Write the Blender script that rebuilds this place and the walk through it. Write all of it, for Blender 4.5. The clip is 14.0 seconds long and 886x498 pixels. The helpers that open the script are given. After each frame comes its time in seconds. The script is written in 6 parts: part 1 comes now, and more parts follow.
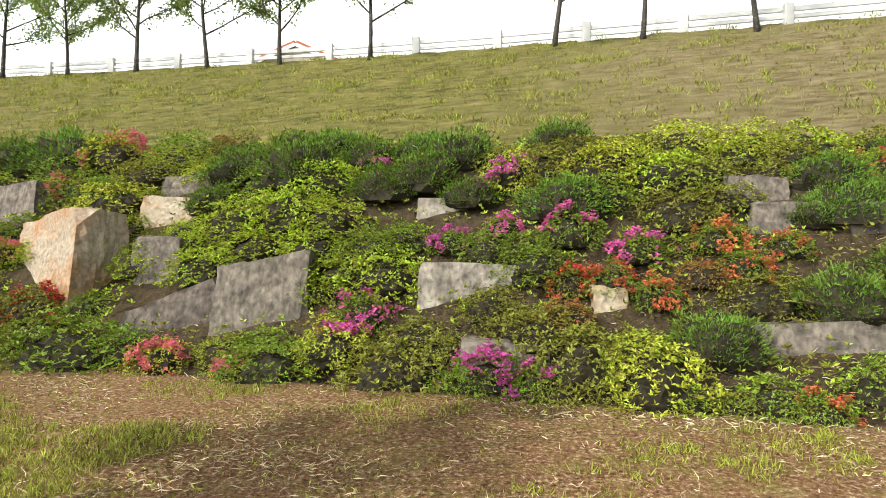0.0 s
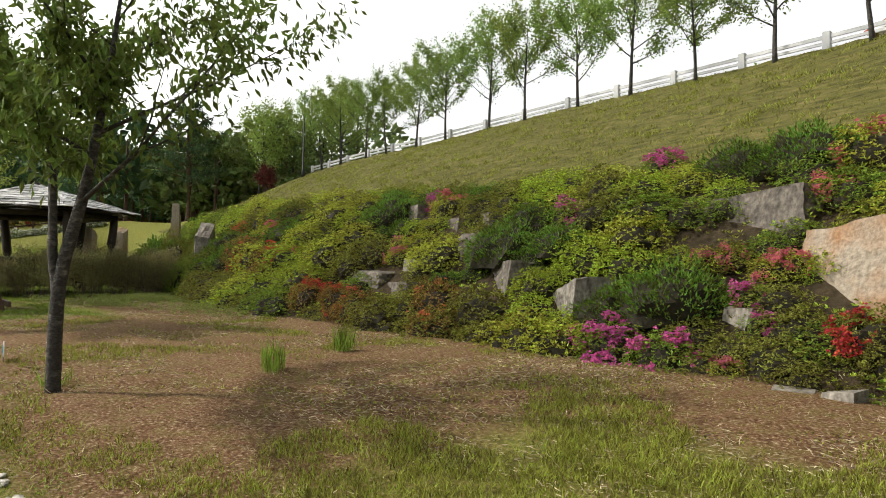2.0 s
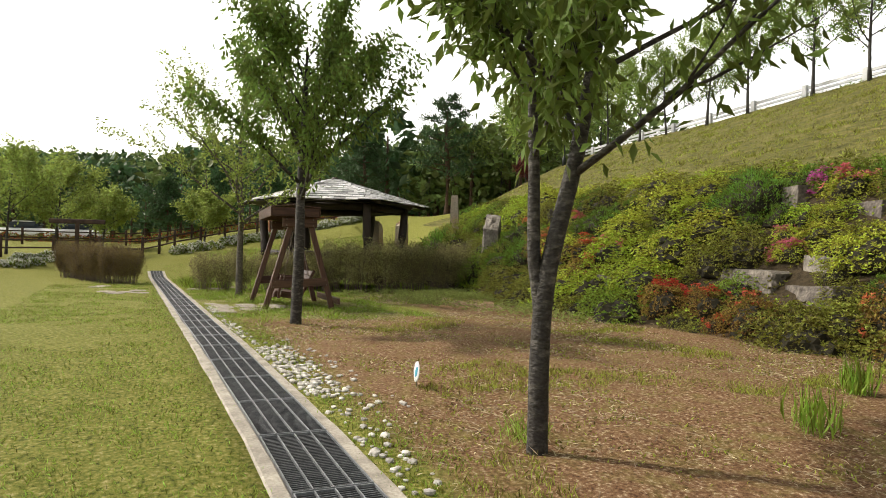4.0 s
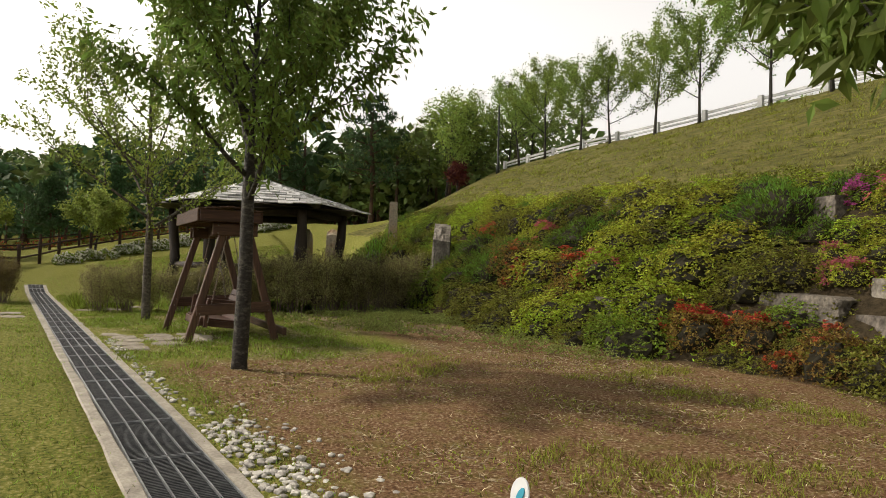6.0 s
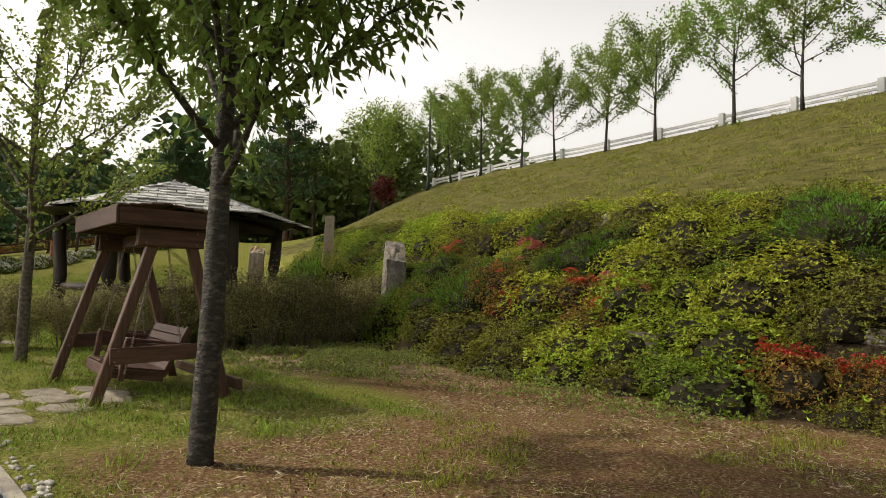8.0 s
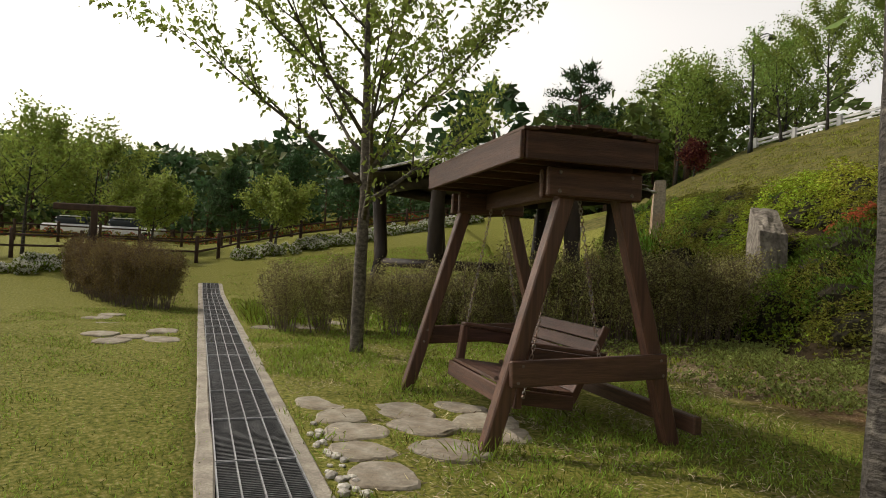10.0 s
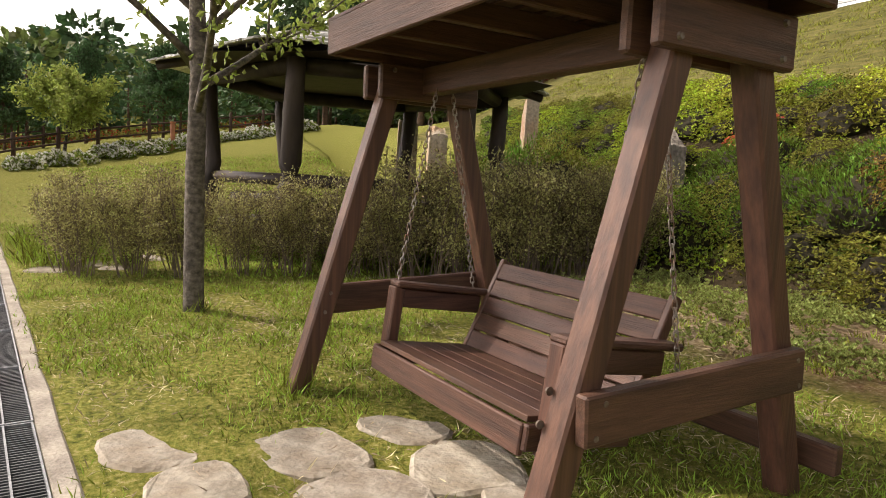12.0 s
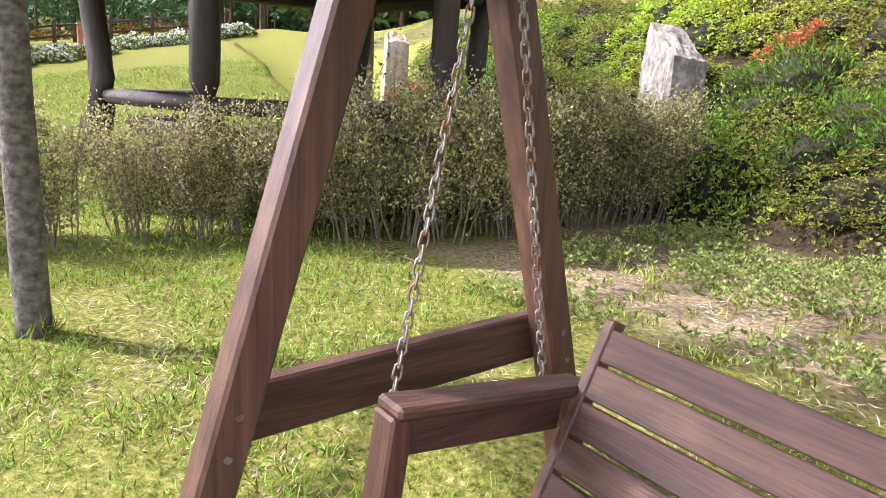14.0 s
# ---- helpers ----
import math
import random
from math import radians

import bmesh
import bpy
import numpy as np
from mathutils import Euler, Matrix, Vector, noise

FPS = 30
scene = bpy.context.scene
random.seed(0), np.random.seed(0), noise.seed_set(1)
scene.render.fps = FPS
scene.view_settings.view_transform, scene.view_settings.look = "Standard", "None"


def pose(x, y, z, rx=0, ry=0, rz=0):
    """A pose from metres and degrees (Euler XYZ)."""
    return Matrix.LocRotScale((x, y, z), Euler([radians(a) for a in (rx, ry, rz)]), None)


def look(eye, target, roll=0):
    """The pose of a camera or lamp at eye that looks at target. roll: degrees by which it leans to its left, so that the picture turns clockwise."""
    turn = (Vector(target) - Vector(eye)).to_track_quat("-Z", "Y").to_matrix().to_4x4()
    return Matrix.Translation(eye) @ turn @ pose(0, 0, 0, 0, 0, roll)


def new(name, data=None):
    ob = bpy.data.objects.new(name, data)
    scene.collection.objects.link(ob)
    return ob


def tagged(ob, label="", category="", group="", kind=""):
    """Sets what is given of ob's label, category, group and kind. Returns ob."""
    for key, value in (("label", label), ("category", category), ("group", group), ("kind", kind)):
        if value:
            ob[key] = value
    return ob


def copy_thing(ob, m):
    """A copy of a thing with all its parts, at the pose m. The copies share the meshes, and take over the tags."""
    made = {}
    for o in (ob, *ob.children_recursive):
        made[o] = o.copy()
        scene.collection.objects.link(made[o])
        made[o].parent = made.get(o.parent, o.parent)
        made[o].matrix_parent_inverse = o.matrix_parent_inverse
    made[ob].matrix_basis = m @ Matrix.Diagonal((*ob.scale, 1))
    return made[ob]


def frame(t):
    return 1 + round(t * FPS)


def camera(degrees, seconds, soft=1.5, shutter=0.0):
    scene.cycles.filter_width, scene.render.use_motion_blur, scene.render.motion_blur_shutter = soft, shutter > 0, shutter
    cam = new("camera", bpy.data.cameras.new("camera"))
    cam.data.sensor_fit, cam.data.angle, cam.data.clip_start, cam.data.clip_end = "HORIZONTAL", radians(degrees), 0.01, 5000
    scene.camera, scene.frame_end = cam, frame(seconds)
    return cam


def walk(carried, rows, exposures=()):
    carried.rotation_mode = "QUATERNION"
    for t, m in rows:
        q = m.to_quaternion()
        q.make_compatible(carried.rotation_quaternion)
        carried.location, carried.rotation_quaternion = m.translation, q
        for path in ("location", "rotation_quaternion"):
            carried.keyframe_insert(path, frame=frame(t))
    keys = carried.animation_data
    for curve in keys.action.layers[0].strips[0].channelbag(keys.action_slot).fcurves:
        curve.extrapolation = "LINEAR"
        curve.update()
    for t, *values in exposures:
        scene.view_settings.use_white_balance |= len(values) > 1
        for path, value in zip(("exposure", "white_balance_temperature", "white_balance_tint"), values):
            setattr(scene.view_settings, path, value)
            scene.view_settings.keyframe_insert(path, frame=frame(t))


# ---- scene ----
cam = camera(66.6, 14.0, 0.9)
PATH = [
    (0, (-2.405, 1.11, 1.056), (-2.584, 3.101, 1.125), 0.8),
    (0.5, (-3.292, 0.991, 1.105), (-3.891, 2.898, 1.168), 0.6),
    (0.9, (-4.068, 1.039, 1.141), (-5.011, 2.802, 1.203), 0.3),
    (1, (-4.263, 1.037, 1.136), (-5.278, 2.759, 1.201), 0.5),
    (1.5, (-5.119, 1.018, 1.158), (-6.406, 2.547, 1.229), 0.5),
    (1.6, (-5.315, 1.011, 1.174), (-6.639, 2.508, 1.24), 0.7),
    (2, (-6.049, 0.937, 1.144), (-7.504, 2.308, 1.194), 1.0),
    (2.5, (-6.887, 0.784, 1.18), (-8.441, 2.042, 1.204), 1.1),
    (3, (-7.777, 0.52, 1.194), (-9.444, 1.625, 1.21), 1.1),
    (3.5, (-8.672, 0.315, 1.176), (-10.452, 1.227, 1.192), 1.2),
    (3.7, (-9.007, 0.228, 1.167), (-10.821, 1.07, 1.182), 1.2),
    (5.8, (-12.074, 0.223, 1.262), (-13.807, 1.22, 1.3), 1.6),
    (6, (-12.388, 0.326, 1.275), (-14.066, 1.414, 1.325), 1.6),
    (6.5, (-13.188, 0.497, 1.3), (-14.716, 1.783, 1.399), 1.8),
    (7, (-13.961, 0.636, 1.272), (-15.443, 1.974, 1.395), 1.8),
    (7.5, (-14.756, 0.641, 1.261), (-16.232, 1.983, 1.393), 1.8),
    (8, (-15.604, 0.682, 1.269), (-17.094, 2.011, 1.397), 2.0),
    (8.5, (-16.467, 0.657, 1.295), (-18.026, 1.905, 1.418), 2.0),
    (9, (-17.398, 0.716, 1.274), (-19.095, 1.769, 1.391), 2.0),
    (9.2, (-17.77, 0.769, 1.233), (-19.531, 1.709, 1.35), 1.9),
    (11.3, (-20.705, 1.013, 1.188), (-22.624, 1.574, 1.159), 3.0),
    (11.5, (-20.944, 1.067, 1.203), (-22.781, 1.852, 1.11), 3.7),
    (12, (-21.526, 1.264, 1.207), (-23.155, 2.407, 1.007), 2.9),
    (12.5, (-21.951, 1.41, 1.207), (-23.498, 2.621, 0.833), 2.7),
    (13, (-22.42, 1.567, 1.229), (-23.914, 2.818, 0.777), 2.9),
    (13.5, (-22.953, 1.945, 1.255), (-24.436, 3.196, 0.772), 2.5),
    (14, (-23.429, 2.278, 1.35), (-24.926, 3.527, 0.902), 3.3),
]
walk(cam, [(t, look(eye, target, roll)) for t, eye, target, roll in PATH],
     [(0, -0.08, 6700, 8), (0.5, -0.15, 6700, 8), (1.5, -0.5, 6700, 8), (2, -0.66, 6700, 9), (3, -0.56, 6850, 10), (3.7, -0.36, 6900, 10), (6, -0.92, 7200, 11), (9.2, -0.97, 7200, 11), (11.5, -1.45, 7200, 11), (11.8, -0.8, 7200, 15), (12.5, 0.68, 7150, 25), (13.0, 0.73, 7050, 26), (13.5, 0.75, 6600, 25), (14, 0.98, 5900, 21)])
# ---- light ----
SUN_AZ, SUN_EL = radians(222), radians(48)   # direction to the sun, turned from +x
world = bpy.data.worlds.new("sky")
scene.world = world
world.use_nodes = True
wn, wl = world.node_tree.nodes, world.node_tree.links
sky = wn.new("ShaderNodeTexSky")
sky.sky_type, sky.sun_disc = "NISHITA", False
sky.sun_elevation, sky.sun_rotation = SUN_EL, radians(90) - SUN_AZ
sky.dust_density, sky.air_density, sky.ozone_density = 7.0, 1.0, 0.6
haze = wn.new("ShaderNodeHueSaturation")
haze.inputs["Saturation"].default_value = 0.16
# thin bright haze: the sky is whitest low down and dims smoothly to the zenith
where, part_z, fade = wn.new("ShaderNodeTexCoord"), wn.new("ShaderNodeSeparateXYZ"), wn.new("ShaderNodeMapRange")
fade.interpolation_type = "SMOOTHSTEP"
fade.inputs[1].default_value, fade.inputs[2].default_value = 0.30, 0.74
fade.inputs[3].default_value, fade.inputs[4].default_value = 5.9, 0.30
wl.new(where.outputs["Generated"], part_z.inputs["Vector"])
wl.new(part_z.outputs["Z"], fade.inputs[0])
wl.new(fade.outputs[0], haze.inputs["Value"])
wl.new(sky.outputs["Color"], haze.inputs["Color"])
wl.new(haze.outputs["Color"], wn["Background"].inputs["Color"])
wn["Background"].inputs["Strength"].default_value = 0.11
sun = new("sun", bpy.data.lights.new("sun", "SUN"))
sun.data.energy, sun.data.angle, sun.data.color = 5.0, radians(1.2), (1.0, 0.94, 0.84)
sun.matrix_world = look((math.cos(SUN_AZ) * math.cos(SUN_EL) * 60, math.sin(SUN_AZ) * math.cos(SUN_EL) * 60, math.sin(SUN_EL) * 60), (0, 0, 0))

# ---- materials ----
def mat(name, colour, colour2=None, scale=8.0, rough=0.8, bump=0.0, bump_scale=60.0, metal=0.0, random_value=0.0, island=0.0,
        translucent=0.0, detail=6.0, stretch=(1, 1, 1), low=0.35, high=0.65, spec=0.3, fine=0.0):
    """A noise-mixed surface: two colours at one scale, a darker grain at another, relief, and variation from object to object or leaf to leaf."""
    m = bpy.data.materials.new(name)
    m.use_nodes = True
    n, l = m.node_tree.nodes, m.node_tree.links
    b = n["Principled BSDF"]
    b.inputs["Roughness"].default_value, b.inputs["Metallic"].default_value = rough, metal
    b.inputs["Specular IOR Level"].default_value = spec
    tc = n.new("ShaderNodeTexCoord")
    mp = n.new("ShaderNodeMapping")
    mp.inputs["Scale"].default_value = stretch
    l.new(tc.outputs["Object"], mp.inputs["Vector"])
    tex = n.new("ShaderNodeTexNoise")
    tex.inputs["Scale"].default_value, tex.inputs["Detail"].default_value = scale, detail
    l.new(mp.outputs["Vector"], tex.inputs["Vector"])
    ramp = n.new("ShaderNodeValToRGB")
    ramp.color_ramp.elements[0].position, ramp.color_ramp.elements[1].position = low, high
    ramp.color_ramp.elements[0].color = (*colour, 1)
    ramp.color_ramp.elements[1].color = (*(colour2 or colour), 1)
    l.new(tex.outputs["Fac"], ramp.inputs["Fac"])
    out = ramp.outputs["Color"]
    if fine:
        t2 = n.new("ShaderNodeTexNoise")
        t2.inputs["Scale"].default_value, t2.inputs["Detail"].default_value = bump_scale, 8
        l.new(mp.outputs["Vector"], t2.inputs["Vector"])
        mr = n.new("ShaderNodeMapRange")
        mr.inputs[1].default_value, mr.inputs[2].default_value = 0.3, 0.7
        mr.inputs[3].default_value, mr.inputs[4].default_value = 1 - fine, 1 + fine
        l.new(t2.outputs["Fac"], mr.inputs[0])
        hf = n.new("ShaderNodeHueSaturation")
        l.new(out, hf.inputs["Color"])
        l.new(mr.outputs[0], hf.inputs["Value"])
        out = hf.outputs["Color"]
    for amount, node, socket in ((random_value, "ShaderNodeObjectInfo", "Random"), (island, "ShaderNodeNewGeometry", "Random Per Island")):
        if amount:
            src = n.new(node)
            hs = n.new("ShaderNodeHueSaturation")
            for k, (lo, hi) in (("Value", (1 - amount, 1 + amount)), ("Hue", (0.5 - amount * 0.05, 0.5 + amount * 0.05))):
                mr = n.new("ShaderNodeMapRange")
                mr.inputs[3].default_value, mr.inputs[4].default_value = lo, hi
                l.new(src.outputs[socket], mr.inputs[0])
                l.new(mr.outputs[0], hs.inputs[k])
            l.new(out, hs.inputs["Color"])
            out = hs.outputs["Color"]
    l.new(out, b.inputs["Base Color"])
    if bump:
        bt = n.new("ShaderNodeTexNoise")
        bt.inputs["Scale"].default_value, bt.inputs["Detail"].default_value = bump_scale, 6
        l.new(mp.outputs["Vector"], bt.inputs["Vector"])
        bp = n.new("ShaderNodeBump")
        bp.inputs["Strength"].default_value, bp.inputs["Distance"].default_value = bump, 0.02
        l.new(bt.outputs["Fac"], bp.inputs["Height"])
        l.new(bp.outputs["Normal"], b.inputs["Normal"])
    if translucent:
        tr = n.new("ShaderNodeBsdfTranslucent")
        l.new(out, tr.inputs["Color"])
        mx = n.new("ShaderNodeMixShader")
        mx.inputs["Fac"].default_value = translucent
        l.new(b.outputs["BSDF"], mx.inputs[1])
        l.new(tr.outputs["BSDF"], mx.inputs[2])
        l.new(mx.outputs["Shader"], n["Material Output"].inputs["Surface"])
    return m


def leaf_mat(name, c, island=0.72, rnd=0.18, translucent=0.24, rough=0.55):
    return mat(name, c, tuple(v * 0.8 for v in c), scale=3, rough=rough, island=island, random_value=rnd, translucent=translucent, spec=0.16)


LEAF_GREEN = leaf_mat("azalea_leaf_green", (0.20, 0.275, 0.034))
LEAF_YELLOW = leaf_mat("azalea_leaf_yellow_green", (0.42, 0.44, 0.055))
LEAF_LIME = leaf_mat("azalea_leaf_fresh_green", (0.34, 0.41, 0.042))
LEAF_OLIVE = leaf_mat("azalea_leaf_olive", (0.22, 0.22, 0.038))
LEAF_BRONZE = leaf_mat("azalea_leaf_bronze", (0.27, 0.17, 0.045))
LEAF_JUNIPER = leaf_mat("juniper_needles", (0.15, 0.235, 0.034), island=0.75)
LEAF_CHERRY = leaf_mat("cherry_leaf", (0.17, 0.25, 0.055), island=0.4, translucent=0.38)
LEAF_LIGHT = leaf_mat("young_leaf", (0.29, 0.38, 0.09), island=0.3, translucent=0.45)
LEAF_ROAD = leaf_mat("roadside_leaf", (0.27, 0.37, 0.09), island=0.45)
LEAF_PINE = leaf_mat("pine_needles", (0.065, 0.12, 0.05), island=0.4, translucent=0.15)
LEAF_FOREST = leaf_mat("forest_leaf", (0.17, 0.25, 0.075), island=0.4, rnd=0.35)
LEAF_HEDGE = leaf_mat("hedge_leaf", (0.34, 0.31, 0.14), island=0.7, translucent=0.3)
LEAF_HEDGE_RED = leaf_mat("reddish_hedge_leaf", (0.18, 0.13, 0.055), island=0.5)
LEAF_GRASS = leaf_mat("grass_blades", (0.24, 0.31, 0.045), island=0.8)
LEAF_WEED = leaf_mat("weed_blades", (0.30, 0.32, 0.05), island=0.75)
LEAF_COVER = leaf_mat("ground_cover_leaf", (0.29, 0.33, 0.10), island=0.6)
LEAF_RED = leaf_mat("red_maple_leaf", (0.12, 0.025, 0.025))
STRAW = leaf_mat("dry_straw", (0.54, 0.45, 0.31), island=0.6, translucent=0.1, rough=0.8)
PETAL_PINK = leaf_mat("magenta_petals", (0.60, 0.12, 0.38), island=0.35)
PETAL_RED = leaf_mat("scarlet_petals", (0.55, 0.075, 0.05), island=0.35)
PETAL_ORANGE = leaf_mat("coral_petals", (0.62, 0.17, 0.085), island=0.35)
PETAL_ROSE = leaf_mat("rose_petals", (0.62, 0.16, 0.22), island=0.25)
PETAL_WHITE = leaf_mat("white_petals", (0.80, 0.80, 0.74), island=0.1)
# near-black twig colour, with the shade of the bush gaps put in
SHADED_TWIG = mat("twig_bark", (0.032, 0.027, 0.014), (0.014, 0.013, 0.007), scale=12, rough=0.9)
TWIG_GREY = mat("grey_twig", (0.20, 0.16, 0.12), (0.11, 0.085, 0.065), scale=12, rough=0.9)
BARK = mat("cherry_bark", (0.036, 0.032, 0.028), (0.115, 0.105, 0.09), scale=11, rough=0.7, bump=1.0, bump_scale=30, stretch=(1, 1, 2.0), fine=0.5, low=0.5, high=0.72)
BARK_GREY = mat("grey_bark", (0.15, 0.13, 0.11), (0.055, 0.047, 0.04), scale=16, rough=0.85, bump=0.6, bump_scale=40, stretch=(1, 1, 1.3), fine=0.3)
BARK_PINE = mat("pine_bark", (0.12, 0.07, 0.045), (0.05, 0.035, 0.025), scale=6, rough=0.9)
LOG = mat("dark_log", (0.045, 0.032, 0.026), (0.022, 0.016, 0.014), scale=5, rough=0.6, bump=0.4, bump_scale=18, stretch=(1, 1, 0.3))
WOOD = mat("brown_stained_wood", (0.104, 0.050, 0.033), (0.052, 0.025, 0.018), scale=5, rough=0.55, bump=0.25, bump_scale=30, stretch=(0.35, 6, 6), random_value=0.12, fine=0.22, spec=0.35)
WOOD_Y = mat("brown_stained_wood_crosswise", (0.104, 0.050, 0.033), (0.052, 0.025, 0.018), scale=5, rough=0.55, bump=0.25, bump_scale=30, stretch=(6, 0.35, 6), random_value=0.12, fine=0.22, spec=0.35)
WOOD_Z = mat("brown_stained_wood_upright", (0.118, 0.056, 0.036), (0.060, 0.028, 0.020), scale=5, rough=0.5, bump=0.15, bump_scale=16, stretch=(6, 6, 0.2), random_value=0.1, fine=0.14, spec=0.4)
FENCE_WOOD = mat("dark_fence_wood", (0.075, 0.045, 0.032), (0.04, 0.025, 0.02), scale=6, rough=0.75, random_value=0.15)
SHINGLE = mat("weathered_shingle", (0.62, 0.62, 0.62), (0.40, 0.40, 0.40), scale=6, rough=0.28, bump=0.6, bump_scale=18, random_value=0.6, spec=0.9)
STONE = mat("grey_granite", (0.18, 0.157, 0.133), (0.072, 0.063, 0.055), scale=7, rough=0.9, bump=1.0, bump_scale=18, stretch=(1.2, 1, 0.8), random_value=0.2, fine=0.45, low=0.3, high=0.7)
STONE_PALE = mat("pale_granite", (0.30, 0.275, 0.235), (0.14, 0.125, 0.108), scale=5.0, rough=0.9, bump=1.0, bump_scale=18, stretch=(1.2, 1, 0.8), random_value=0.12, fine=0.4)
STONE_TAN = mat("ochre_stained_granite", (0.35, 0.30, 0.23), (0.33, 0.185, 0.085), scale=1.8, rough=0.9, bump=1.0, bump_scale=18, random_value=0.1, fine=0.28, low=0.42, high=0.68)
PAVER = mat("pale_flagstone", (0.36, 0.33, 0.275), (0.23, 0.195, 0.15), scale=7, rough=0.85, bump=0.6, bump_scale=30, random_value=0.12, fine=0.25)
PEBBLE = mat("white_pebble", (0.62, 0.60, 0.56), (0.32, 0.30, 0.27), scale=20, rough=0.8, island=0.3)
CONCRETE = mat("drain_concrete", (0.42, 0.385, 0.33), (0.27, 0.245, 0.21), scale=5, rough=0.9, bump=0.5, bump_scale=50, fine=0.2)
# concrete darkened to paint the shade under the grating
PIT_SHADE = mat("drain_pit_concrete", (0.05, 0.05, 0.05), (0.03, 0.03, 0.03), scale=6, rough=0.9)
STEEL = mat("galvanised_steel", (0.36, 0.375, 0.39), (0.22, 0.23, 0.245), scale=9, rough=0.45, metal=0.7, random_value=0.12, fine=0.2)
STEEL_DARK = mat("dull_slats", (0.105, 0.11, 0.115), (0.06, 0.063, 0.068), scale=9, rough=0.6, metal=0.3, fine=0.2)
CHAIN = mat("rusty_chain", (0.30, 0.28, 0.26), (0.20, 0.09, 0.045), scale=25, rough=0.5, metal=0.6, low=0.4, high=0.7)
BOLT = mat("bolt_zinc", (0.22, 0.19, 0.17), (0.12, 0.08, 0.06), scale=30, rough=0.5, metal=0.6)
RAIL = mat("white_guard_rail", (0.56, 0.57, 0.58), (0.44, 0.45, 0.46), scale=4, rough=0.45, fine=0.08)
LAMP_METAL = mat("dark_lamp_metal", (0.03, 0.035, 0.035), (0.02, 0.022, 0.022), scale=6, rough=0.5)
ASPHALT = mat("asphalt", (0.06, 0.06, 0.06), (0.045, 0.045, 0.045), scale=20, rough=0.9, bump=0.3, bump_scale=120)
ROOF_RED = mat("terracotta_roof", (0.42, 0.14, 0.07), (0.30, 0.09, 0.05), scale=4, rough=0.8)
PLASTER = mat("cream_plaster", (0.70, 0.62, 0.50), (0.60, 0.52, 0.42), scale=3, rough=0.85)
GLASS_DARK = mat("dark_window_glass", (0.03, 0.04, 0.05), rough=0.1, spec=0.6)
SIGN_WHITE = mat("white_sign_plate", (0.75, 0.77, 0.78), (0.65, 0.67, 0.70), scale=8, rough=0.5)
SIGN_BLUE = mat("blue_sign_band", (0.05, 0.35, 0.50), rough=0.5)
POST_ORANGE = mat("weathered_post", (0.36, 0.15, 0.08), (0.25, 0.10, 0.06), scale=8, rough=0.8)
CAR_PAINT = mat("white_car_paint", (0.75, 0.76, 0.77), rough=0.25, spec=0.5)
RUBBER = mat("black_rubber", (0.02, 0.02, 0.02), rough=0.8)


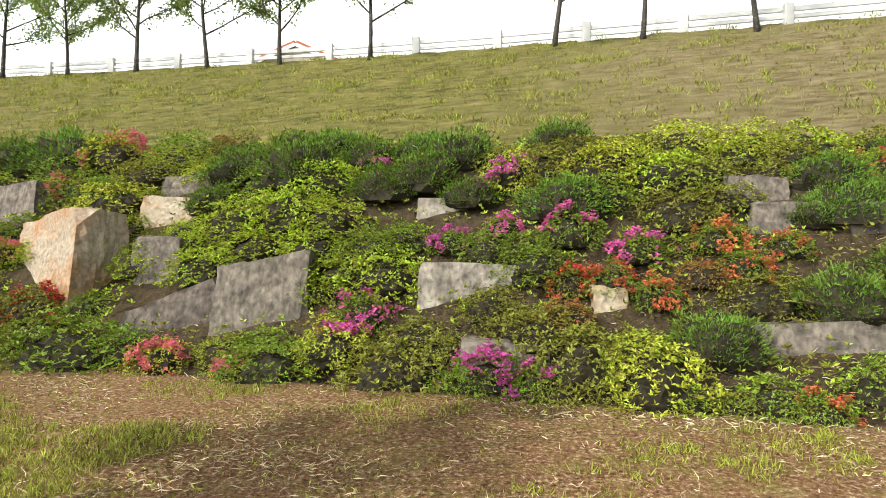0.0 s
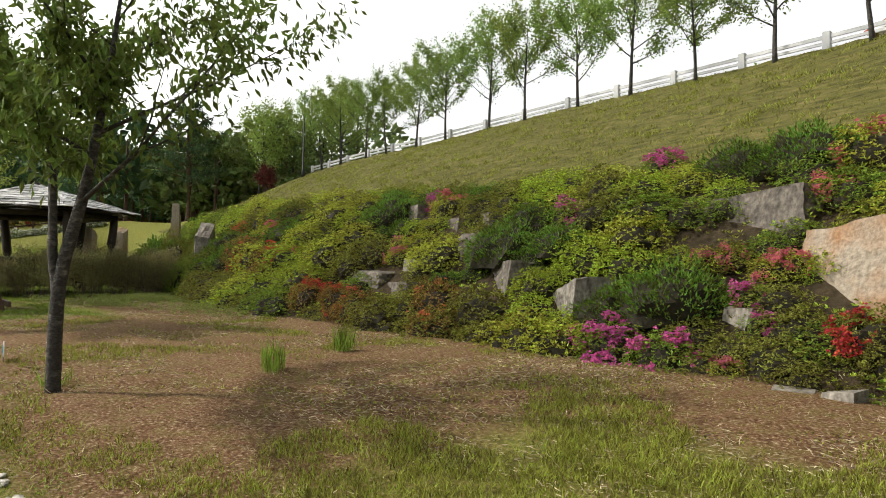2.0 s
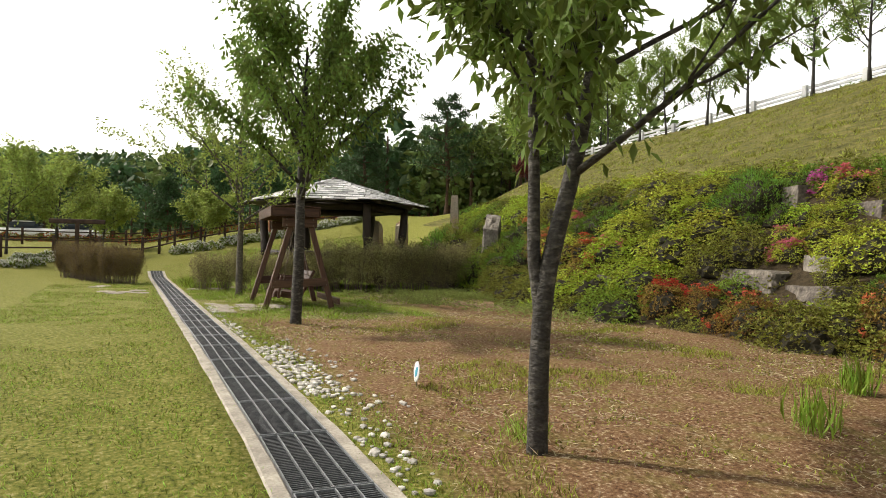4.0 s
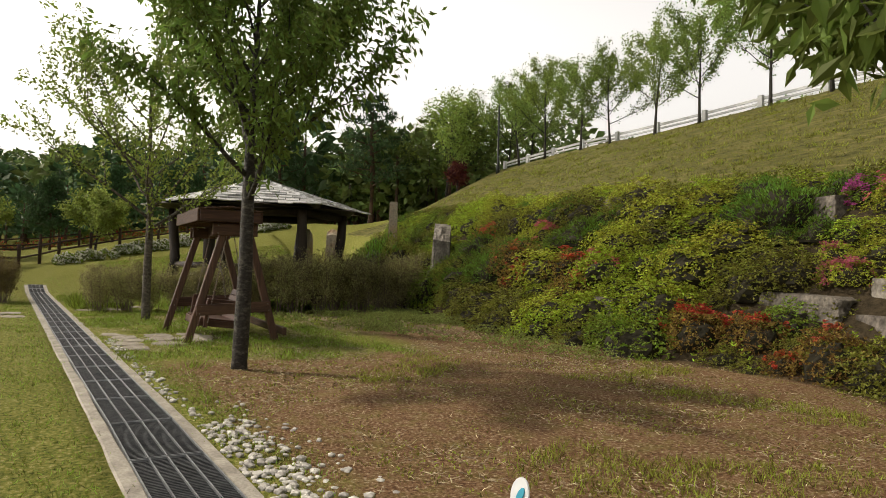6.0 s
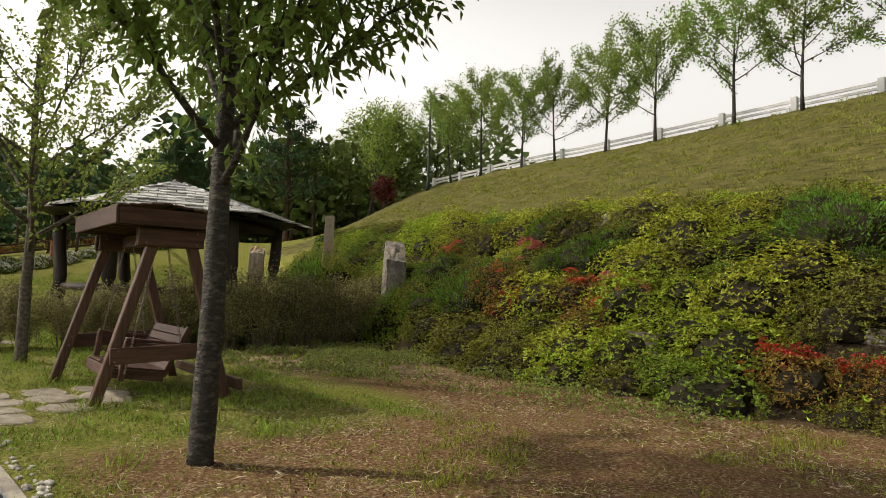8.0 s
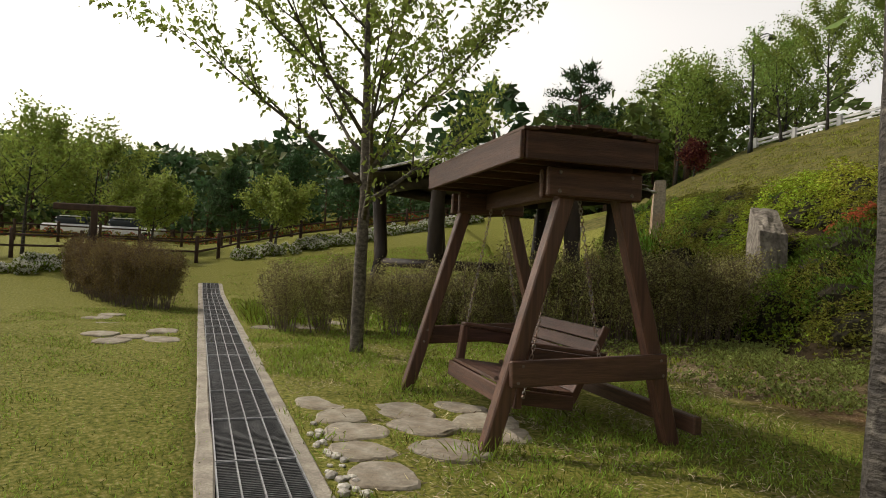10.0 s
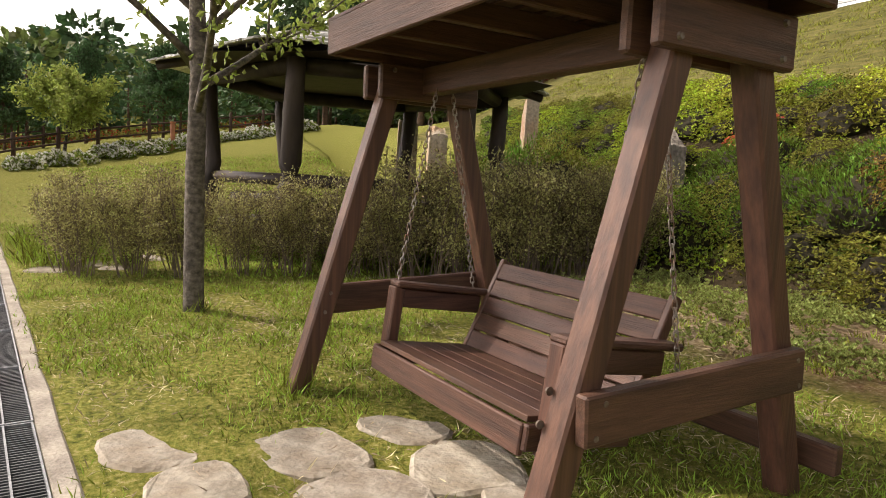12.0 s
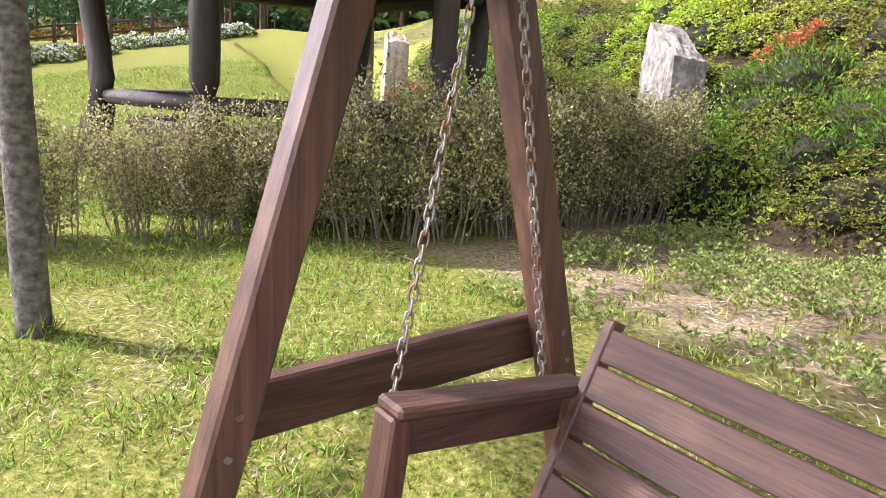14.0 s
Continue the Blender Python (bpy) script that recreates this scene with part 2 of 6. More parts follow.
def ground_material():
    """Lawn, bare reddish soil, bed soil and dry slope turf, laid out by the sheet's zone attribute."""
    m = bpy.data.materials.new("ground_cover")
    m.use_nodes = True
    n, l = m.node_tree.nodes, m.node_tree.links
    b = n["Principled BSDF"]
    b.inputs["Roughness"].default_value, b.inputs["Specular IOR Level"].default_value = 0.95, 0.1
    tc = n.new("ShaderNodeTexCoord")

    def tex(scale, detail=8, stretch=(1, 1, 1)):
        mp = n.new("ShaderNodeMapping")
        mp.inputs["Scale"].default_value = stretch
        l.new(tc.outputs["Object"], mp.inputs["Vector"])
        t = n.new("ShaderNodeTexNoise")
        t.inputs["Scale"].default_value, t.inputs["Detail"].default_value = scale, detail
        t.inputs["Roughness"].default_value = 0.65
        l.new(mp.outputs["Vector"], t.inputs["Vector"])
        return t.outputs["Fac"]

    def ramp(fac, stops):
        r = n.new("ShaderNodeValToRGB")
        while len(r.color_ramp.elements) < len(stops):
            r.color_ramp.elements.new(0.5)
        for e, (p, c) in zip(r.color_ramp.elements, stops):
            e.position, e.color = p, (*c, 1)
        l.new(fac, r.inputs["Fac"])
        return r.outputs["Color"]

    def mix(fac, a, c):
        x = n.new("ShaderNodeMix")
        x.data_type = "RGBA"
        l.new(fac, x.inputs["Factor"])
        l.new(a, x.inputs["A"])
        l.new(c, x.inputs["B"])
        return x.outputs["Result"]

    def edge(fac, noise_fac, soft=0.25):
        """The zone's border, frayed by a noise."""
        a = n.new("ShaderNodeMath")
        a.operation = "ADD"
        l.new(fac, a.inputs[0])
        l.new(noise_fac, a.inputs[1])
        r = n.new("ShaderNodeMapRange")
        r.inputs[1].default_value, r.inputs[2].default_value = 1 - soft, 1 + soft
        l.new(a.outputs[0], r.inputs[0])
        return r.outputs[0]

    zone = n.new("ShaderNodeAttribute")
    zone.attribute_name = "zone"
    sep = n.new("ShaderNodeSeparateColor")
    l.new(zone.outputs["Color"], sep.inputs["Color"])
    fray, fray2 = tex(1.1), tex(5.0)
    soil = ramp(tex(34, 12), [(0.30, (0.034, 0.020, 0.012)), (0.42, (0.140, 0.070, 0.036)), (0.56, (0.255, 0.157, 0.086)), (0.67, (0.54, 0.44, 0.31))])
    sand = ramp(tex(22, 12), [(0.30, (0.09, 0.064, 0.040)), (0.44, (0.25, 0.185, 0.115)), (0.70, (0.52, 0.43, 0.305))])
    way_x = n.new("ShaderNodeSeparateXYZ")
    l.new(tc.outputs["Object"], way_x.inputs[0])
    sandy = n.new("ShaderNodeMapRange")
    sandy.inputs[1].default_value, sandy.inputs[2].default_value = -22.5, -25.5
    sandy.inputs[3].default_value, sandy.inputs[4].default_value = 0.0, 0.95
    l.new(way_x.outputs["X"], sandy.inputs[0])
    soil = mix(edge(sandy.outputs[0], fray, 0.3), soil, sand)
    lawn = ramp(tex(26, 12), [(0.32, (0.045, 0.055, 0.012)), (0.44, (0.145, 0.165, 0.03)), (0.56, (0.235, 0.23, 0.055)), (0.70, (0.40, 0.34, 0.17))])
    turf = ramp(tex(3.5, 10, (0.6, 1.6, 1.6)), [(0.32, (0.03, 0.028, 0.012)), (0.43, (0.095, 0.096, 0.03)), (0.57, (0.15, 0.138, 0.046)), (0.72, (0.25, 0.205, 0.10))])
    brown = ramp(tex(4.5, 10, (0.5, 1.5, 1.5)), [(0.28, (0.065, 0.050, 0.028)), (0.48, (0.155, 0.128, 0.07)), (0.7, (0.25, 0.212, 0.13))])
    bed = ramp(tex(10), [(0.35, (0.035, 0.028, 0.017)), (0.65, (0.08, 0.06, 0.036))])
    turf = mix(edge(sep.outputs["Blue"], fray, 0.3), turf, brown)
    flat = mix(edge(sep.outputs["Red"], fray2), soil, lawn)
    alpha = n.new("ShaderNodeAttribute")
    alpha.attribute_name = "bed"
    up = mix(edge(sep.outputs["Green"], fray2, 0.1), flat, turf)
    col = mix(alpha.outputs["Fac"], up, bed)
    l.new(col, b.inputs["Base Color"])
    bp = n.new("ShaderNodeBump")
    bp.inputs["Strength"].default_value, bp.inputs["Distance"].default_value = 0.9, 0.05
    l.new(tex(24, 12), bp.inputs["Height"])
    l.new(bp.outputs["Normal"], b.inputs["Normal"])
    return m


# ---- helpers for building ----
def obj(name, verts, faces, material, parent=None, label="", smooth=False):
    me = bpy.data.meshes.new(name)
    me.from_pydata([tuple(v) for v in verts] if not isinstance(verts, np.ndarray) else verts.tolist(), [], faces if isinstance(faces, list) else faces.tolist())
    me.materials.append(material)
    if smooth:
        me.polygons.foreach_set("use_smooth", [True] * len(me.polygons))
    ob = new(name, me)
    ob.parent = parent
    return tagged(ob, label)


def part(name, bm, material, parent=None, label="", smooth=False):
    me = bpy.data.meshes.new(name)
    bm.to_mesh(me)
    bm.free()
    me.materials.append(material)
    if smooth:
        me.polygons.foreach_set("use_smooth", [True] * len(me.polygons))
    ob = new(name, me)
    ob.parent = parent
    return tagged(ob, label)


def empty(name, m=None, label="", category="", group="", kind=""):
    ob = new(name)
    ob.empty_display_size = 0.2
    if m is not None:
        ob.matrix_world = m
    return tagged(ob, label, category, group, kind)


def box(sx, sy, sz, m=Matrix(), bevel=0.0, bm=None):
    """A box of that size about m's origin, its edges bevelled."""
    bm = bm or bmesh.new()
    made = bmesh.ops.create_cube(bm, size=1, matrix=m @ Matrix.Diagonal((sx, sy, sz, 1)))
    if bevel:
        bmesh.ops.bevel(bm, geom=list({e for v in made["verts"] for e in v.link_edges}), offset=bevel, segments=1, affect="EDGES")
    return bm


def beam(a, b, w, d, bm=None, bevel=0.006, roll=0.0):
    """A board from a to b, w wide and d deep."""
    a, b = Vector(a), Vector(b)
    m = Matrix.Translation((a + b) / 2) @ (b - a).to_track_quat("Z", "Y").to_matrix().to_4x4() @ pose(0, 0, 0, 0, 0, roll)
    return box(w, d, (b - a).length, m, bevel, bm)


def tube(points, radii, sides=8, wobble=0.0, rng=None):
    """Vertices and faces of a tapered tube through the points."""
    pts = [Vector(p) for p in points]
    verts, faces = [], []
    for i, p in enumerate(pts):
        d = (pts[min(i + 1, len(pts) - 1)] - pts[max(i - 1, 0)]).normalized()
        q = d.to_track_quat("Z", "Y")
        for k in range(sides):
            r = radii[i] * (1 + (rng.uniform(-wobble, wobble) if rng else 0))
            verts.append(p + q @ Vector((math.cos(2 * math.pi * k / sides) * r, math.sin(2 * math.pi * k / sides) * r, 0)))
    for i in range(len(pts) - 1):
        for k in range(sides):
            a, b = i * sides + k, i * sides + (k + 1) % sides
            faces.append((a, b, b + sides, a + sides))
    faces.append(tuple(range(sides))[::-1])
    faces.append(tuple(range((len(pts) - 1) * sides, len(pts) * sides)))
    return verts, faces


def join(lists):
    verts, faces = [], []
    for v, f in lists:
        k = len(verts)
        verts += v
        faces += [tuple(i + k for i in q) for q in f]
    return verts, faces


def leaves(points, ways, lengths, widths, rng, fold=0.25):
    """One pointed four-cornered leaf for each point, growing its way; numpy arrays of vertices and faces."""
    p, w = np.asarray(points, float), np.asarray(ways, float)
    w = w / np.maximum(np.linalg.norm(w, axis=1, keepdims=True), 1e-6)
    side = np.cross(w, rng.normal(size=w.shape))
    side /= np.maximum(np.linalg.norm(side, axis=1, keepdims=True), 1e-6)
    up = np.cross(side, w)
    ln, wd = np.asarray(lengths)[:, None], np.asarray(widths)[:, None]
    mid = p + w * ln * 0.45 + up * ln * fold * 0.3
    v = np.stack([p, mid + side * wd / 2, p + w * ln, mid - side * wd / 2], 1).reshape(-1, 3)
    f = np.arange(len(v)).reshape(-1, 4)
    return v, f


# ---- terrain ----
FOOT_X = [-60, -40, -36, -30, -26, -23, -20, -16, -12, -8.7, -6.2, -3, 0, 6, 20]
FOOT_Y = [13.5, 11.6, 10.9, 9.6, 8.9, 8.4, 8.3, 8.2, 8.1, 8.1, 7.5, 6.9, 6.1, 5.3, 4.5]
TOP_X = [-60, -36, -29, -23, -18, -13, -8, -4, 0, 6, 20]
TOP_Y = [17, 15.0, 13.7, 12.7, 12.4, 12.2, 12.0, 10.7, 10.0, 9.2, 8.4]
TOP_Z = [3.3, 3.2, 3.1, 2.95, 2.7, 2.75, 2.9, 2.75, 2.6, 2.5, 2.5]
ROAD_X = [-60, -43, -36, -30, -25, -20, -15, -10, -5, 0, 8, 20]
ROAD_Y = [25.5, 24.0, 23.0, 22.4, 22.0, 21.4, 20.3, 19.0, 17.7, 16.2, 14.4, 12.5]
ROAD_Z = [6.7, 6.9, 7.0, 6.98, 7.12, 7.15, 6.95, 6.73, 6.5, 6.32, 6.3, 6.3]


def curve(x, xs, ys):
    """A smooth line through the knots."""
    offs = (-1.5, -0.75, 0.0, 0.75, 1.5)
    return sum(np.interp(x + o, xs, ys) for o in offs) / len(offs)


def smooth01(t):
    t = np.clip(t, 0, 1)
    return t * t * (3 - 2 * t)


def base_height(x, y):
    """The lawn: it falls gently to the east, rises far in the west, and has a wooded hill behind."""
    f = np.interp(x, [-400, -52, -44, -38, -18, -14, -10, -2, 20], [9.0, 1.15, 0.55, 0.02, 0.0, -0.07, -0.24, -0.42, -0.5])
    foot = curve(x, FOOT_X, FOOT_Y)
    cross = smooth01((y - 1.6) / np.maximum(foot - 1.6, 0.5))
    f = f + np.where(f < 0, (0.02 - f) * cross, 0)
    west = smooth01((-x - 38) / 10) * np.clip(y - 1, 0, 15) * 0.17
    hill = 12 * smooth01((-x - 85) / 130) * (0.75 + 0.25 * np.sin(y / 38 + 1.0)) + 16 * smooth01((y - 45) / 120)
    return f + west + hill


def height(x, y):
    x, y = np.asarray(x, float), np.asarray(y, float)
    base = base_height(x, y)
    foot, top, topz = curve(x, FOOT_X, FOOT_Y), curve(x, TOP_X, TOP_Y), curve(x, TOP_X, TOP_Z)
    road, roadz = curve(x, ROAD_X, ROAD_Y), curve(x, ROAD_X, ROAD_Z)
    t = np.clip((y - foot) / (top - foot), 0, 1)
    bank = topz * (0.25 * t + 0.75 * smooth01(t * 0.9 + 0.05) / smooth01(0.95)) * smooth01(t * 8)
    s = np.clip((y - top) / (road - top), 0, 1)
    rise = np.where(y > top, topz + (roadz - topz) * s, bank)
    rise = np.where(y > road + 9, roadz - 2.0 * smooth01((y - road - 9) / 25), rise)
    nose = smooth01((x + 50 + np.clip(y - 12, -3, 12) * 0.55) / 14)
    return base + rise * nose * np.where(y > foot, 1, 0) - np.where((y > foot), np.clip(base, 0, None) * nose, 0)


def h(x, y):
    return float(height(x, y))


# ---- ground ----
def axis(fine0, fine1, step, far0, far1):
    a = list(np.arange(fine0, fine1 + 1e-6, step))
    d, lo, hi = step, fine0, fine1
    left, right = [], []
    while lo > far0:
        d *= 1.22
        lo -= d
        left.append(max(lo, far0))
    d = step
    while hi < far1:
        d *= 1.22
        hi += d
        right.append(min(hi, far1))
    return np.array(left[::-1] + a + right)


def build_ground():
    xs, ys = axis(-46, 9, 0.28, -900, 700), np.unique(np.concatenate([axis(-5, 27, 0.25, -700, 900), [1.00, 1.03, 1.47, 1.50]]))
    gx, gy = np.meshgrid(xs, ys, indexing="ij")
    gz = height(gx, gy)
    near = (gx > -46) & (gx < 9) & (gy > -5) & (gy < 27)
    rough = np.array([noise.noise(Vector((x * 1.7, y * 1.7, 0))) * 0.035 + noise.noise(Vector((x * 4.5, y * 4.5, 9))) * 0.02 + noise.noise(Vector((x * 0.5, y * 0.5, 3))) * 0.04 for x, y in zip(gx.ravel(), gy.ravel())]).reshape(gx.shape)
    keep_flat = smooth01((np.abs(gy - 1.25) - 0.42) / 0.6)
    gz = gz + np.where(near, rough * keep_flat, 0)
    pit = (gy > 1.02) & (gy < 1.48) & (gx > -40.0) & (gx < 8)
    gz = np.where(pit, gz - 0.3, gz)
    ny = len(ys)
    i = np.arange((len(xs) - 1) * ny).reshape(-1, ny)[:, :-1].ravel()
    faces = np.stack([i, i + ny, i + ny + 1, i + 1], 1)
    g = obj("ground", np.stack([gx, gy, gz], -1).reshape(-1, 3), faces, ground_material(), smooth=True)
    tagged(g, "mown lawn, reddish bare soil and a dry grass bank", "ground", kind="structure")
    foot, top = curve(gx, FOOT_X, FOOT_Y), curve(gx, TOP_X, TOP_Y)
    lawn = np.clip((1.9 - gy) / 0.6 + 0.5, 0, 1)
    around_swing = smooth01((-gx - 20.2) / 1.5) * smooth01((6.6 - gy) / 1.5)
    west = smooth01((-gx - 27) / 2)
    patch = 0.5 * smooth01((gx + 9.5) / 3) * (1 - 0.6 * smooth01((gx + 5.5) / 2)) * smooth01((foot - 1.0 - gy) / 2.0)
    meadow = 0.68 * smooth01((gx + 10.5) / 1.5) * smooth01((-4.6 - gx) / 1.5) * smooth01((6.2 - gy) / 1.0)
    lawn = np.maximum.reduce([lawn, around_swing, west, patch, meadow, np.full_like(gx, 0.28)])
    lawn = np.where(gy > foot + 14, 1, lawn)
    slope = np.where((gy > top - 0.3) & (gx > -45), 1.0, 0.0)
    brown = np.clip(0.12 + 0.6 * smooth01((gx + 4.5) / 6) - 0.35 * smooth01((gy - top - 4.5) / 2), 0, 1)
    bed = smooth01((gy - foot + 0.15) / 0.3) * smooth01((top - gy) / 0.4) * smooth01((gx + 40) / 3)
    me = g.data
    zone = me.color_attributes.new("zone", "FLOAT_COLOR", "POINT")
    zone.data.foreach_set("color", np.stack([lawn, slope, brown, np.ones_like(gx)], -1).astype(np.float32).ravel())
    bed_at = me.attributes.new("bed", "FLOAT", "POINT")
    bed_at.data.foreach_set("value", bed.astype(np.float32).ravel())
    return g


GROUND = build_ground()


# ---- drain channel ----
DRAIN_X0, DRAIN_X1 = -40.0, 3.6


def build_drain():
    d = empty("drain_channel", None, "concrete drain channel with galvanised steel grating, flush with the lawn", "drain channel")
    rng = random.Random(3)
    xs = np.arange(DRAIN_X0, DRAIN_X1 + 0.01, 0.5)
    for y in (0.97, 1.53):
        v, f = [], []
        for x in xs:
            z = h(x, 1.17) + 0.014
            w = [rng.uniform(-0.008, 0.008) for _ in range(2)]
            v += [(x, y - 0.052 + w[0], z - 0.32), (x, y - 0.052 + w[0], z - 0.012), (x, y - 0.040 + w[0], z), (x, y + 0.040 + w[1], z), (x, y + 0.052 + w[1], z - 0.012), (x, y + 0.052 + w[1], z - 0.32)]
        for k in range(len(xs) - 1):
            f += [(k * 6 + a, k * 6 + 6 + a, k * 6 + 7 + a, k * 6 + 1 + a) for a in range(5)]
        f += [(0, 1, 2, 3, 4, 5), tuple(len(v) - 1 - a for a in range(6))]
        obj("kerb", v, f, CONCRETE, d)
    # channel bottom and end wall, their shade put into the dark concrete colour
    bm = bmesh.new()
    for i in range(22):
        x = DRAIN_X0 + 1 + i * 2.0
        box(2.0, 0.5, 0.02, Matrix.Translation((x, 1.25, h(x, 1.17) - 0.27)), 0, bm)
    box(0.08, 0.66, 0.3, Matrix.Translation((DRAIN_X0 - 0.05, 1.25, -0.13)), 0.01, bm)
    part("channel_floor", bm, PIT_SHADE, d, "channel bottom with shadow painted into its dark colour")
    # one panel of grating: five bearing strips and many cross slats
    bm = bmesh.new()
    for k in range(5):
        box(0.985, 0.008, 0.032, Matrix.Translation((0, -0.222 + k * 0.111, -0.004)), 0, bm)
    for sx in (-0.488, 0.488):
        box(0.007, 0.45, 0.030, Matrix.Translation((sx, 0, -0.004)), 0, bm)
    frame_me = bpy.data.meshes.new("bearing_bars")
    bm.to_mesh(frame_me)
    bm.free()
    frame_me.materials.append(STEEL)
    bm = bmesh.new()
    for k in range(36):
        box(0.009, 0.44, 0.024, Matrix.Translation((-0.475 + k * 0.0271, 0, -0.012)), 0, bm)
    slat_me = bpy.data.meshes.new("slats")
    bm.to_mesh(slat_me)
    bm.free()
    slat_me.materials.append(STEEL_DARK)
    for i in range(int(DRAIN_X1 - DRAIN_X0)):
        x = DRAIN_X0 + 0.5 + i
        z0, z1 = h(x - 0.5, 1.17), h(x + 0.5, 1.17)
        p = new("grate_panel", frame_me)
        p.parent = d
        p.matrix_world = Matrix.Translation((x, 1.25, (z0 + z1) / 2 + 0.012 + rng.uniform(-0.003, 0.003))) @ Matrix.Rotation(-math.atan2(z1 - z0, 1.0), 4, "Y") @ Matrix.Rotation(rng.uniform(-0.004, 0.004), 4, "Z")
        s = new("slats", slat_me)
        s.parent = p
    tagged(d, kind="structure")


build_drain()


# ---- road and guard rail ----
def build_road():
    xs = np.linspace(-44, 20, 81)
    y, z = curve(xs, ROAD_X, ROAD_Y), curve(xs, ROAD_X, ROAD_Z)
    v = np.concatenate([np.stack([xs, y + 0.9, z + 0.06], 1), np.stack([xs, y + 7.0, z + 0.06], 1), np.stack([xs, y + 7.0, z - 0.4], 1), np.stack([xs, y + 0.9, z - 0.4], 1)])
    n = len(xs)
    f = [(a * n + i, a * n + i + 1, ((a + 1) % 4) * n + i + 1, ((a + 1) % 4) * n + i) for a in range(4) for i in range(n - 1)]
    tagged(obj("road", v, f, ASPHALT), "grey asphalt road along the top of the bank", "road", kind="structure")
    g = empty("guard_rail", Matrix.Translation((-20, curve(-20.0, ROAD_X, ROAD_Y), h(-20, 21.4))), "low white metal guard rail along the road", "guard rail")
    inv = g.matrix_world.inverted()
    knots = [-42.55 + 2.37 * i for i in range(17)] + [-2.6 + 2.0 * i for i in range(9)]

    def at(x, dz, dy=0.0):
        yy = float(curve(x, ROAD_X, ROAD_Y))
        return Vector((x, yy + dy, h(x, yy) + dz))
    bm = bmesh.new()
    box(0.20, 0.15, 0.60, Matrix.Translation((0, 0, 0.10)), 0.02, bm)
    post = part("post", bm, RAIL, g)
    for i, x in enumerate(knots):
        p = post if i == 0 else new("post", post.data)
        p.parent = g
        p.matrix_world = Matrix.Translation(at(x, 0))
    for dz, w in ((0.28, 0.11), (0.12, 0.09)):
        bm = bmesh.new()
        for a, b in zip(knots, knots[1:]):
            beam(at(a, dz, 0.02), at(b, dz, 0.02), 0.05, w, bm, 0.01)
        ob = part("beam", bm, RAIL, g)
        ob.matrix_parent_inverse = inv
    g["kind"] = "structure"


build_road()


# ---- swing ----
AX, BX, FY, BY = -24.887, -22.933, 2.63, 4.07


